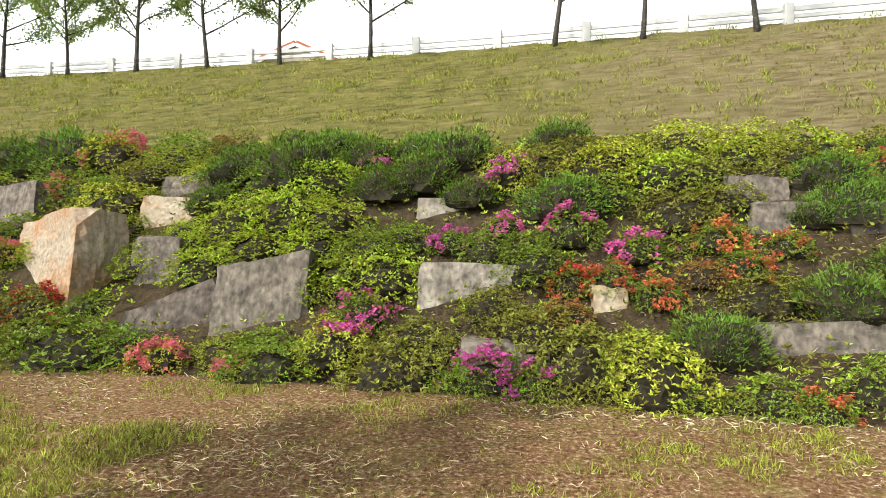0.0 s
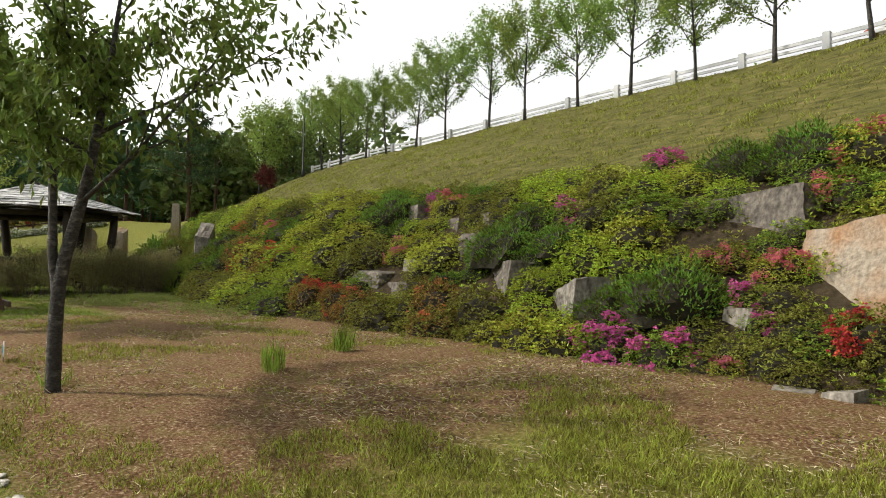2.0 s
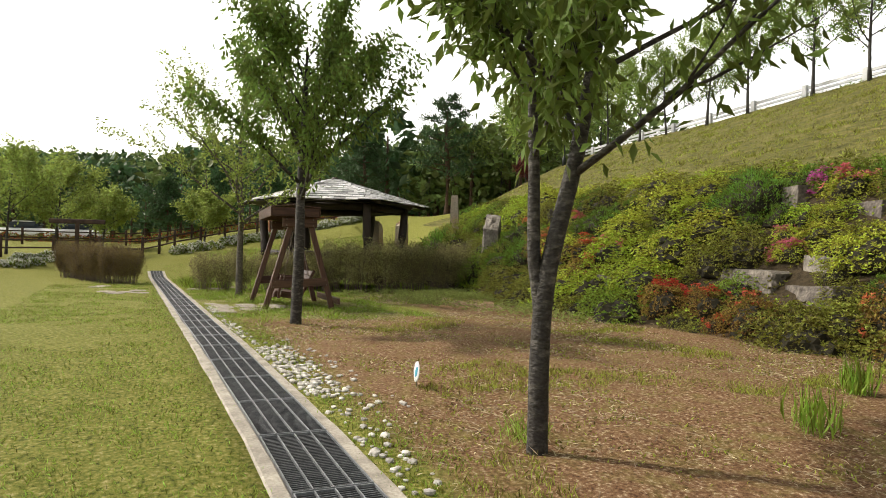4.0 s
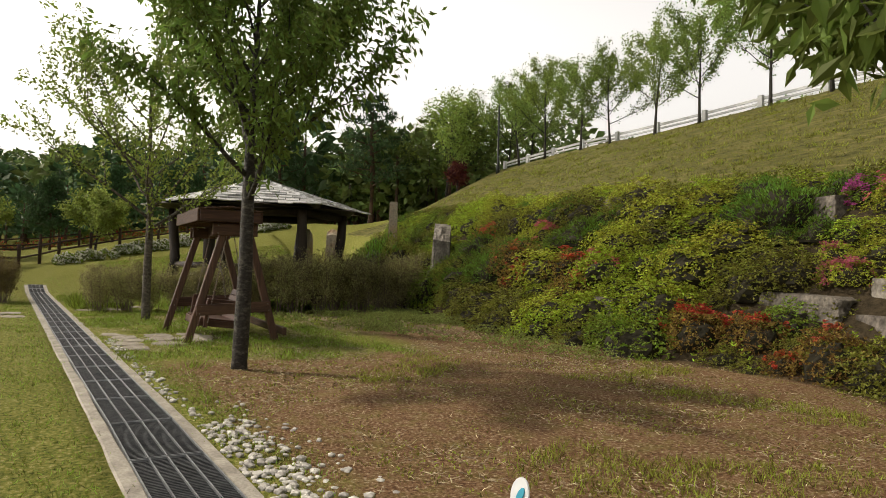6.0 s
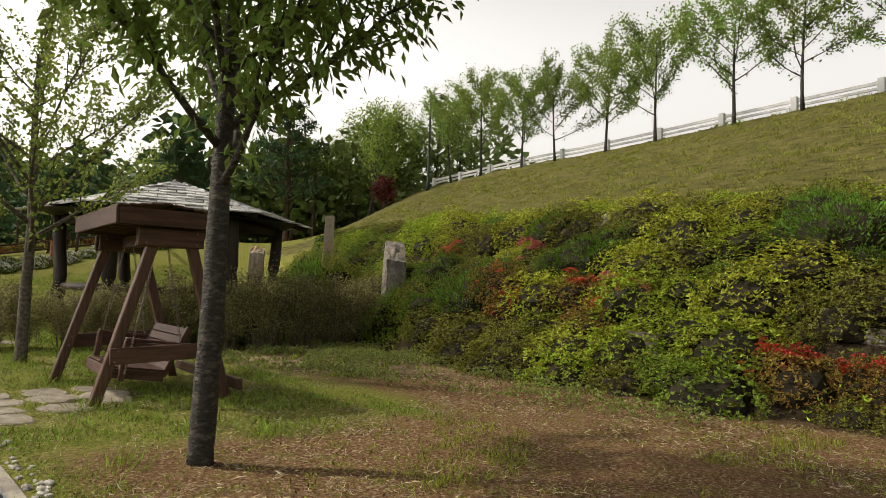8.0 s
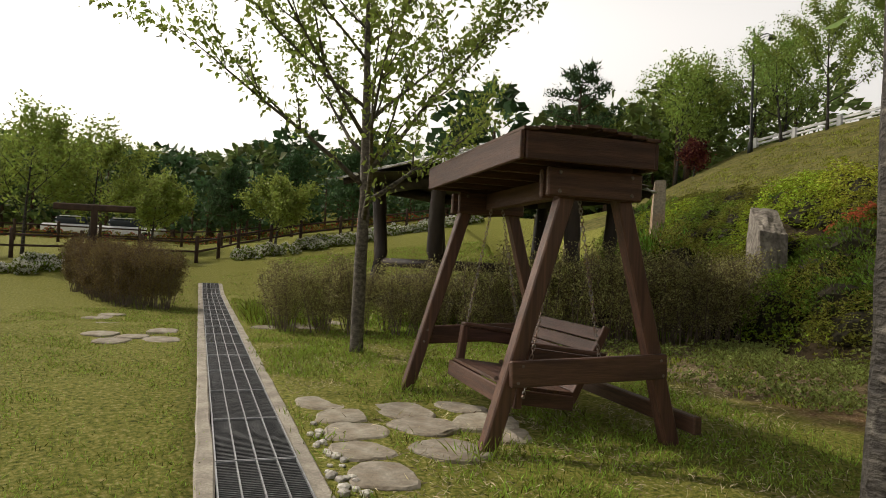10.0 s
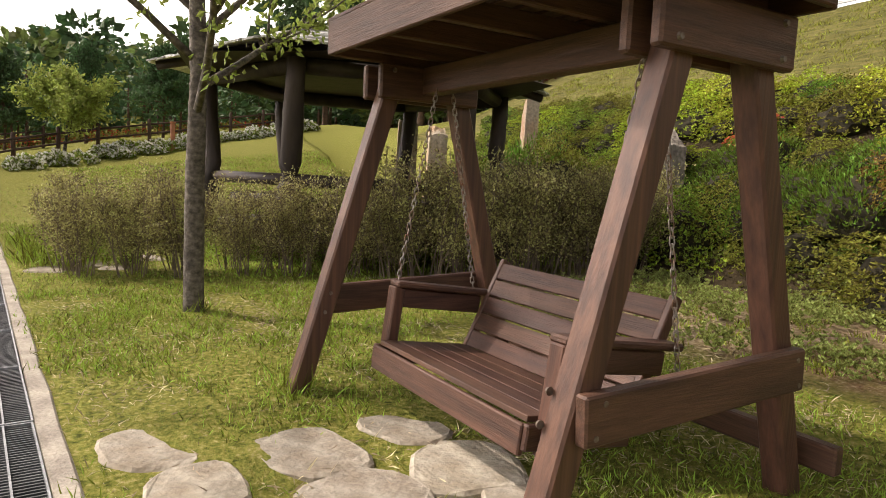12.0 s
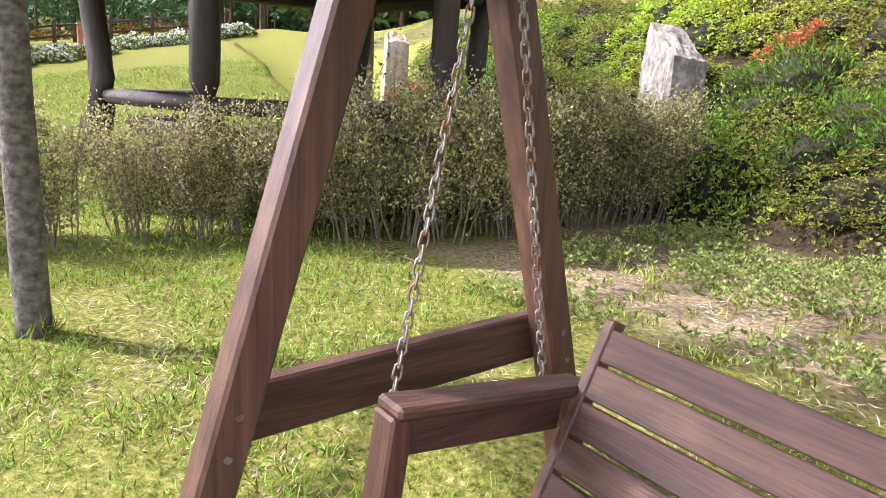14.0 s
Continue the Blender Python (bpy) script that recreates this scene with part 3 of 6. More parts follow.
def build_swing():
    s = empty("garden_swing", Matrix.Translation((-23.91, 3.36, 0)), "brown-stained wooden garden swing with a flat canopy, standing on the lawn", "garden swing")
    inv = s.matrix_world.inverted()
    s.matrix_world = s.matrix_world @ Matrix.Rotation(radians(-3.8), 4, "Z")

    def add(name, bm, m, label=""):
        ob = part(name, bm, m, s, label)
        ob.matrix_parent_inverse = inv
        return ob
    for x, out in ((AX, -1), (BX, 1)):
        for y0, y1 in ((FY if out < 0 else FY + 0.075, 3.17 if out < 0 else 3.225), (BY, 3.56)):
            z0 = h(x, y0) - 0.06
            add("leg", beam((x, y0, z0), (x, y1, 1.80), 0.11, 0.105, None, 0.01), WOOD_Z)
        add("side_rail", beam((x + out * 0.082, 2.825, 0.505), (x + out * 0.082, 3.94, 0.56), 0.055, 0.165, None, 0.008), WOOD_Y)
        add("top_plate", beam((x + out * 0.075, 3.02, 1.74), (x + out * 0.075, 3.70, 1.74), 0.05, 0.19, None, 0.01), WOOD_Y)
        add("top_plate", beam((x - out * 0.075, 3.04, 1.74), (x - out * 0.075, 3.68, 1.74), 0.05, 0.19, None, 0.01), WOOD_Y)
        for y, z, o in ((2.87, 0.455, out), (2.90, 0.56, out), (3.91, 0.50, out), (3.89, 0.60, out), (2.78, 0.46, -out), (2.81, 0.565, -out), (3.93, 0.50, -out), (3.90, 0.60, -out),
                        (3.10, 1.80, out), (3.10, 1.68, out), (3.62, 1.80, out), (3.62, 1.68, out), (3.12, 1.80, -out), (3.60, 1.80, -out)):
            bm = bmesh.new()
            d = 0.105 if (o == out or z > 1) else 0.052
            bmesh.ops.create_cone(bm, cap_ends=True, segments=10, radius1=0.015, radius2=0.010, depth=0.014, matrix=Matrix.Translation((x + o * d, y, z)) @ Matrix.Rotation(math.pi / 2 * o, 4, "Y"))
            add("bolt", bm, BOLT, "rusty bolt head")
    add("back_beam", beam((AX - 0.16, 4.16, 0.17), (BX + 0.16, 4.16, 0.17), 0.06, 0.12, None, 0.008), WOOD)
    add("top_beam", beam((AX - 0.02, 3.35, 1.76), (BX + 0.02, 3.35, 1.76), 0.10, 0.15, None, 0.008), WOOD)
    # canopy: rafters, fascia boards all round and a boarded top
    x0, x1, y0, y1 = -24.91, -22.73, 2.79, 3.73
    for a, b in (((x0, y0, 1.935), (x1, y0, 1.935)), ((x0, y1, 1.935), (x1, y1, 1.935))):
        add("fascia_board", beam(a, b, 0.032, 0.175, None, 0.006), WOOD)
    for x in (x0, x1):
        add("fascia_board", beam((x, y0 + 0.02, 1.935), (x, y1 - 0.02, 1.935), 0.032, 0.175, None, 0.006), WOOD_Y)
    for i in range(5):
        x = x0 + 0.25 + i * (x1 - x0 - 0.5) / 4
        add("rafter", beam((x, y0 + 0.03, 1.905), (x, y1 - 0.03, 1.905), 0.045, 0.10, None, 0.005), WOOD_Y)
    for i in range(9):
        y = y0 - 0.01 + (i + 0.5) * (y1 - y0 + 0.02) / 9
        add("roof_board", beam((x0 - 0.03, y, 2.035 + 0.012 * (4 - abs(i - 4))), (x1 + 0.03, y, 2.035 + 0.012 * (4 - abs(i - 4))), (y1 - y0 + 0.02) / 9 - 0.004, 0.022, None, 0.004), WOOD)
    # bench, hanging tipped back
    b0 = Matrix.Translation((-23.89, 2.965, 0.366)) @ Matrix.Rotation(radians(-7), 4, "X")
    half = 0.62

    def bench(name, bm, m, label=""):
        for v in bm.verts:
            v.co = b0 @ v.co
        return add(name, bm, m, label)
    for i in range(5):
        bench("seat_plank", box(2 * half, 0.1035, 0.024, Matrix.Translation((0, 0.052 + i * 0.1045, -0.012)), 0.0025), WOOD)
    bench("front_apron", box(2 * half + 0.02, 0.028, 0.12, Matrix.Translation((0, -0.016, -0.088)), 0.006), WOOD)
    bench("seat_frame", box(2 * half, 0.03, 0.09, Matrix.Translation((0, 0.49, -0.07)), 0.005), WOOD)
    tilt = Matrix.Translation((0, 0.525, -0.03)) @ Matrix.Rotation(radians(-19), 4, "X")
    for i in range(5):
        bench("back_slat", box(2 * half - 0.06, 0.022, 0.094, tilt @ Matrix.Translation((0, 0, 0.075 + i * 0.1035)), 0.004), WOOD)
    for sx in (-1, 1):
        bench("back_post", box(0.034, 0.055, 0.60, tilt @ Matrix.Translation((sx * (half - 0.015), 0.012, 0.26)), 0.005), WOOD_Z)
        bench("seat_side", box(0.034, 0.54, 0.10, Matrix.Translation((sx * (half + 0.02), 0.25, -0.075)), 0.006), WOOD_Y)
        bench("arm_post", box(0.085, 0.062, 0.43, Matrix.Translation((sx * (half + 0.045), 0.075, 0.068)), 0.007), WOOD_Z)
        bench("arm_rail", box(0.036, 0.56, 0.10, Matrix.Translation((sx * (half + 0.045), 0.335, 0.225)), 0.006), WOOD_Y)
        bm = box(0.105, 0.64, 0.032, Matrix.Translation((sx * (half + 0.04), 0.37, 0.298)), 0.009)
        bench("armrest", bm, WOOD_Y, "worn flat armrest")
    # chains, each of oval links turned in turn
    for sx in (-1, 1):
        cx = -23.89 + sx * (half + 0.115)
        for ty, by, bz in ((3.30, 3.05, 0.30), (3.40, 3.63, 0.47)):
            top, low = Vector((cx, ty, 1.70)), Vector((cx, by, bz))
            n = int((top - low).length / 0.032)
            q = (low - top).to_track_quat("Z", "Y")
            verts, faces = [], []
            for i in range(n):
                c = top.lerp(low, (i + 0.5) / n)
                turn = Matrix.Translation(c) @ q.to_matrix().to_4x4() @ Matrix.Rotation(i * math.pi / 2 + 0.4, 4, "Z")
                k0 = len(verts)
                for a in range(10):
                    ang = 2 * math.pi * a / 10
                    oval = Vector((math.cos(ang) * 0.0105, 0, math.sin(ang) * 0.0105 + math.copysign(0.0105, math.sin(ang))))
                    outw = Vector((math.cos(ang), 0, math.sin(ang)))
                    for b in range(5):
                        bb = 2 * math.pi * b / 5
                        verts.append(turn @ (oval + outw * math.cos(bb) * 0.0034 + Vector((0, 1, 0)) * math.sin(bb) * 0.0034))
                for a in range(10):
                    for b in range(5):
                        faces.append((k0 + a * 5 + b, k0 + ((a + 1) % 10) * 5 + b, k0 + ((a + 1) % 10) * 5 + (b + 1) % 5, k0 + a * 5 + (b + 1) % 5))
            ob = obj("chain", verts, faces, CHAIN, s, "rusting steel chain", smooth=True)
            ob.matrix_parent_inverse = inv
            bm = bmesh.new()
            bmesh.ops.create_uvsphere(bm, u_segments=8, v_segments=6, radius=0.014, matrix=Matrix.Translation(low))
            add("hook", bm, CHAIN, "rusty eye hook")


build_swing()


# ---- pavilion ----
PVX, PVY = -31.1, 6.3


def build_pavilion():
    p = empty("pavilion", Matrix.Translation((PVX, PVY, 0)), "dark log pavilion with a weathered shingle roof, behind the hedge", "pavilion")
    rng = random.Random(11)
    angs = [radians(-50 + 60 * k) for k in range(6)]
    for a in angs:
        c, s = math.cos(a), math.sin(a)
        pts, rad = [], []
        for i in range(8):
            t = i / 7
            r = 2.25 + (0.8 if math.sin(a + 0.6) > 0.3 else 0.12) * max(0, 1 - t * 1.9) ** 2 - 0.05 * math.sin(t * 5)
            side = 0.05 * math.sin(t * 4 + a * 3)
            pts.append((c * r - s * side, s * r + c * side, 0.35 + t * 2.28))
            rad.append(0.15 - 0.025 * t + rng.uniform(-0.008, 0.008))
        v, f = tube(pts, rad, 10, 0.05, rng)
        obj("post", v, f, LOG, p, "curved dark log post", True)
    bm = bmesh.new()
    bmesh.ops.create_cone(bm, cap_ends=True, segments=6, radius1=2.45, radius2=2.45, depth=0.14, matrix=Matrix.Translation((0, 0, 0.40)) @ Matrix.Rotation(angs[0], 4, "Z"))
    part("floor", bm, LOG, p, "raised dark board floor")
    for k in range(6):
        a, b = angs[k], angs[(k + 1) % 6]
        if k != 3:
            v, f = tube([(math.cos(a) * 2.2, math.sin(a) * 2.2, 1.12), (math.cos(b) * 2.2, math.sin(b) * 2.2, 1.12)], [0.085, 0.075], 8)
            obj("rail", v, f, LOG, p, "half-round log rail", True)
            v, f = tube([(math.cos(a) * 1.9, math.sin(a) * 1.9, 0.80), (math.cos(b) * 1.9, math.sin(b) * 1.9, 0.80)], [0.10, 0.10], 8)
            obj("bench_log", v, f, LOG, p, "", True)
        v, f = tube([(math.cos(a) * 2.2, math.sin(a) * 2.2, 2.56), (math.cos(b) * 2.2, math.sin(b) * 2.2, 2.56)], [0.11, 0.11], 8)
        obj("eave_beam", v, f, LOG, p, "", True)
        v, f = tube([(math.cos(a) * 3.0, math.sin(a) * 3.0, 2.66), (0, 0, 3.40)], [0.07, 0.07], 6)
        obj("rafter", v, f, LOG, p, "", True)
    bm = bmesh.new()
    bmesh.ops.create_cone(bm, cap_ends=True, segments=6, radius1=2.95, radius2=0.05, depth=0.80, matrix=Matrix.Translation((0, 0, 3.06)) @ Matrix.Rotation(angs[0], 4, "Z"))
    roof = part("roof", bm, LOG, p, "dark boarded roof deck")
    bm = bmesh.new()
    box(1, 1, 1, Matrix(), 0.06, bm)
    sh = bpy.data.meshes.new("shingle")
    bm.to_mesh(sh)
    bm.free()
    sh.materials.append(SHINGLE)
    slope = math.atan2(0.86, 3.05 * math.cos(radians(30)))
    for k in range(6):
        mid = angs[k] + radians(30)
        rows = 9
        for r in range(rows):
            d = (3.08 - r * 0.325) * math.cos(radians(30))
            width = 2 * d * math.tan(radians(30))
            n = max(1, round(width / 0.34))
            for i in range(n):
                u = (i + 0.5) / n * width - width / 2
                z = 2.72 + (3.08 * math.cos(radians(30)) - d) * math.tan(slope) + 0.035 + rng.uniform(-0.006, 0.012)
                o = new("shingle", sh)
                o.parent = roof
                o.matrix_local = Matrix.Rotation(mid, 4, "Z") @ Matrix.Translation((d - 0.14, u, z)) @ Matrix.Rotation(slope - 0.07 + rng.uniform(-0.05, 0.03), 4, "Y") @ Matrix.Rotation(rng.uniform(-0.06, 0.06), 4, "Z") @ Matrix.Diagonal((0.42 + rng.uniform(-0.03, 0.03), width / n * rng.uniform(0.9, 1.02), 0.028, 1))
    v, f = tube([(0, 0, 3.46), (0, 0, 3.62)], [0.22, 0.08], 8)
    obj("finial", v, f, LOG, p, "dark roof cap")


build_pavilion()


# ---- boulders ----
def rock_mesh(name, seed, w, d, ht, material, left=0.0, right=0.0):
    """A quarried boulder: a split block whose top falls to the left or right, its edges broken and its faces pitted."""
    rng = random.Random(seed)
    bm = bmesh.new()
    bmesh.ops.create_cube(bm, size=1)
    for v in bm.verts:
        if v.co.z > 0:
            drop = left if v.co.x < 0 else right
            v.co.z -= drop + rng.uniform(0, 0.06)
            v.co.x *= rng.uniform(0.84, 0.97)
            v.co.y = v.co.y * 0.8 + 0.08
        else:
            v.co.x *= rng.uniform(0.96, 1.06)
    for _ in range(8):
        nrm = Vector((rng.uniform(-1, 1), rng.uniform(-1, 0.4), rng.uniform(-0.1, 1))).normalized()
        reach = (abs(nrm.x) + abs(nrm.y) + abs(nrm.z)) * 0.5 * rng.uniform(0.76, 0.92)
        geom = bm.verts[:] + bm.edges[:] + bm.faces[:]
        cut = bmesh.ops.bisect_plane(bm, geom=geom, plane_co=nrm * reach, plane_no=nrm, clear_outer=True)
        edges = [e for e in cut["geom_cut"] if isinstance(e, bmesh.types.BMEdge)]
        if edges:
            bmesh.ops.contextual_create(bm, geom=edges)
    bmesh.ops.triangulate(bm, faces=bm.faces[:])
    for _ in range(4):
        long = [e for e in bm.edges if e.calc_length() > 0.10]
        if not long:
            break
        bmesh.ops.subdivide_edges(bm, edges=long, cuts=1)
        bmesh.ops.triangulate(bm, faces=bm.faces[:])
    off = Vector((seed * 3.1, seed * 1.7, 0))
    for v in bm.verts:
        n1 = noise.noise(v.co * 2.5 + off) * 0.035 + noise.noise(v.co * 8 + off) * 0.02 + noise.noise(v.co * 20 + off) * 0.009 + noise.noise(Vector((v.co.x * 4, v.co.y * 4, v.co.z * 18)) + off) * 0.012
        v.co += v.co.normalized() * n1
        v.co = Vector((v.co.x * w, v.co.y * d, (v.co.z + 0.5) * ht))
    me = bpy.data.meshes.new(name)
    bm.to_mesh(me)
    bm.free()
    me.materials.append(material)
    return me


# x, y, width, height, fall of the top to the left and to the right, turn
ROCKS_GREY = [(-6.65, 9.05, 0.70, 0.55, 0.0, 0.05, -6), (-6.08, 8.22, 1.16, 0.62, 0.62, 0.0, 4), (-5.0, 8.10, 1.10, 0.86, 0.24, 0.0, 4), (-6.90, 10.5, 1.05, 0.28, 0.2, 0.0, 5), (0.36, 8.70, 0.66, 0.36, 0.05, 0.2, 0),
              (0.62, 8.25, 0.95, 0.34, 0.0, 0.05, -5), (1.36, 8.15, 0.70, 0.30, 0.0, 0.0, 3), (-2.37, 7.10, 0.95, 0.30, 0.0, 0.1, 0), (0.25, 6.95, 1.30, 0.28, 0.25, 0.0, -4)]
ROCKS_WEST = [(-9.9, 10.5, 1.75, 0.66, 0.38, 0.2, -16), (-10.97, 11.9, 0.68, 0.46, 0.45, 0.0, -20), (-15.04, 10.05, 0.86, 0.60, 0.0, 0.1, -20), (-13.65, 9.50, 1.08, 0.45, 0.0, 0.0, -30), (-16.15, 9.25, 1.25, 0.37, 0.3, 0.2, -20),
              (-17.9, 9.62, 2.10, 0.25, 0.05, 0.1, -12), (-19.70, 9.08, 0.54, 0.42, 0.0, 0.2, 0), (-18.55, 11.4, 1.45, 0.38, 0.1, 0.0, -10), (-15.50, 11.0, 0.50, 0.30, 0.1, 0.0, -20), (-16.45, 11.0, 0.80, 0.24, 0.0, 0.1, -20),
              (-28.65, 10.35, 0.50, 0.66, 0.1, 0.2, -30), (-23.20, 10.1, 0.42, 0.30, 0.0, 0.2, -20), (-20.9, 9.25, 0.62, 0.36, 0.1, 0.1, -10)]
ROCKS_PALE = [(-2.76, 8.05, 1.08, 0.42, 0.1, 0.2, 5), (-3.13, 9.15, 0.70, 0.22, 0.0, 0.1, 0), (-11.98, 9.0, 1.08, 0.62, 0.55, 0.05, -30), (-16.45, 9.82, 0.70, 0.29, 0.0, 0.1, -15), (-9.43, 8.92, 0.44, 0.25, 0.0, 0.0, -25),
              (-8.42, 7.6, 0.42, 0.03, 0.0, 0.0, 10), (-7.94, 7.5, 0.3, 0.12, 0.4, 0.0, -10), (-24.30, 11.7, 0.52, 0.30, 0.1, 0.0, -20), (-23.60, 12.13, 0.56, 0.40, 0.4, 0.0, -20), (-29.15, 10.85, 1.1, 1.70, 0.0, 0.3, -35)]
ROCKS_TAN = [(-8.10, 9.20, 2.0, 0.98, 0.10, 0.0, -35), (-6.95, 9.95, 0.90, 0.38, 0.0, 0.1, 0), (-1.39, 7.64, 0.36, 0.26, 0.0, 0.1, 0), (-33.3, 11.6, 0.62, 2.70, 0.2, 0.0, -30), (-33.40, 8.34, 0.85, 2.73, 0.2, 0.1, -30), (-34.43, 9.76, 0.9, 2.82, 0.1, 0.2, -30), (-33.4, 9.9, 0.7, 1.3, 0.0, 0.2, -30)]
ROCKS = [(*r, STONE, "grey granite boulder set in the planted bank") for r in ROCKS_GREY + ROCKS_WEST] + [(*r, STONE_PALE, "pale granite boulder among the azaleas") for r in ROCKS_PALE] + [(*r, STONE_TAN, "upright boulder with ochre stains on the bank") for r in ROCKS_TAN]


def build_rocks():
    rng = random.Random(5)
    for i, (x, y, w, ht, left, right, turn, m, label) in enumerate(ROCKS):
        depth = min(w * rng.uniform(0.55, 0.8), 0.8) if ht < 1.2 else w * 0.55
        deep = 0.30 if ht > 0.2 else 0.12
        me = rock_mesh("boulder", i + 1, w, max(depth, 0.3), ht + deep, m, left * ht / (ht + deep), right * ht / (ht + deep))
        o = new("boulder", me)
        o.matrix_world = pose(x, y + depth * 0.4, h(x, y) - deep, 0, 0, turn)
        tagged(o, label, "boulder", "boulders of the bank")


build_rocks()


# ---- plants ----
def shrub_points(n, seed, rng, lumps=0.28, low=-0.1):
    """Points over a lumpy mound of unit radius and height, with their outward ways."""
    u = rng.uniform(0, 2 * np.pi, n)
    z = rng.uniform(low, 1, n) ** 0.9 if low >= 0 else rng.uniform(low, 1, n)
    r = np.sqrt(np.clip(1 - z * z, 0, 1))
    d = np.stack([np.cos(u) * r, np.sin(u) * r, z], 1)
    lump = np.array([noise.noise(Vector(tuple(v * 2.1 + seed * 5.3))) for v in d])
    lump2 = np.array([noise.noise(Vector(tuple(v * 5.0 + seed * 2.3))) for v in d])
    rad = 1 + lumps * lump + 0.16 * lump2 + rng.uniform(-0.16, 0.05, n)
    return d * rad[:, None], d


def rosettes(points, ways, rng, count, length, width, droop=0.35):
    """Whorls of leaves at the points."""
    n = len(points)
    p = np.repeat(points, count, 0)
    w = np.repeat(ways, count, 0)
    side = rng.normal(size=p.shape)
    side -= w * np.sum(side * w, 1, keepdims=True)
    side /= np.maximum(np.linalg.norm(side, axis=1, keepdims=True), 1e-6)
    way = side * rng.uniform(0.7, 1.1, (len(p), 1)) + w * rng.uniform(droop, droop + 0.5, (len(p), 1))
    ln = rng.uniform(0.75, 1.25, len(p)) * length
    return leaves(p, way, ln, ln * width, rng)


SHRUB_MESHES = {}


def mesh_of(name, v, f, material, smooth=False):
    me = bpy.data.meshes.new(name)
    me.from_pydata(v.tolist() if isinstance(v, np.ndarray) else v, [], f.tolist() if isinstance(f, np.ndarray) else f)
    me.materials.append(material)
    if smooth:
        me.polygons.foreach_set("use_smooth", [True] * len(me.polygons))
    return me


# lump inside a bush; its dark colour paints the shade between the leaves
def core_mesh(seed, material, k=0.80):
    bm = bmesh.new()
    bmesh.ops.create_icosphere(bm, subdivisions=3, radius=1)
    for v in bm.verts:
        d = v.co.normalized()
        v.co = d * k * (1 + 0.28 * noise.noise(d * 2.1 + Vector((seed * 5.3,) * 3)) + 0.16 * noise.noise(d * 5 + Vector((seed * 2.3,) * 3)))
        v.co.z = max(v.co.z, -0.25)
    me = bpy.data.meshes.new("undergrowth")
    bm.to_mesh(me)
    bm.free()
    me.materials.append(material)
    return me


def azalea_meshes(seed):
    """Foliage, shaded core and blossom points of one azalea bush, a metre in radius."""
    if seed in SHRUB_MESHES:
        return SHRUB_MESHES[seed]
    rng = np.random.default_rng(seed)
    close = seed >= 7   # bushes that are passed at close range
    pts, ways = shrub_points(2300 if close else 820, seed % 7, rng, 0.28, -0.28)
    up = ways * 0.6 + np.array([0, 0, 0.6])
    leaf = rosettes(pts, up / np.linalg.norm(up, axis=1, keepdims=True), rng, 4, 0.056 if close else 0.088, 0.42)
    SHRUB_MESHES[seed] = dict(leaf=leaf, pts=pts, ways=up, made={}, core=core_mesh(seed, SHADED_TWIG, 0.64))
    return SHRUB_MESHES[seed]


def blossom(seed, kind, material, amount, patch):
    s = azalea_meshes(seed)
    key = (kind, amount, patch)
    if key not in s["made"]:
        rng = np.random.default_rng(seed * 77 + len(kind))
        field = np.array([noise.noise(Vector(tuple(p * patch + seed * 9.1))) for p in s["pts"]])
        field += np.clip(s["pts"][:, 2], 0, 1) * 0.25 - 0.15 * (s["pts"][:, 1] > 0.3)
        take = np.argsort(-field)[: int(len(field) * amount)]
        p = s["pts"][take] * 1.035 + np.array([0, 0, 0.03])
        p = np.concatenate([p, p + rng.normal(size=p.shape) * 0.05, p + rng.normal(size=p.shape) * 0.05])
        w = np.concatenate([s["ways"][take]] * 3)
        v, f = rosettes(p, w / np.linalg.norm(w, axis=1, keepdims=True), rng, 4, 0.072, 0.85, 0.25)
        s["made"][key] = mesh_of("blossoms", v, f, material)
    return s["made"][key]


def leaf_mesh(seed, kind, material):
    s = azalea_meshes(seed)
    if kind not in s["made"]:
        s["made"][kind] = mesh_of("foliage", *s["leaf"], material)
    return s["made"][kind]


JUNIPERS = {}


def juniper_mesh(seed):
    if seed not in JUNIPERS:
        rng = np.random.default_rng(seed + 900)
        pts, ways = shrub_points(1000, seed, rng, 0.35)
        vs, fs, k = [], [], 0
        for _ in range(3):
            w = ways * 0.8 + np.array([0, 0, 0.55]) + rng.normal(size=ways.shape) * 0.42
            v, f = leaves(pts * 0.93 + rng.normal(size=pts.shape) * 0.04, w, rng.uniform(0.07, 0.15, len(pts)), rng.uniform(0.024, 0.044, len(pts)), rng)
            vs.append(v)
            fs.append(f + k)
            k += len(v)
        JUNIPERS[seed] = (mesh_of("foliage", np.concatenate(vs), np.concatenate(fs), LEAF_JUNIPER), core_mesh(seed, SHADED_TWIG, 0.84))
    return JUNIPERS[seed]


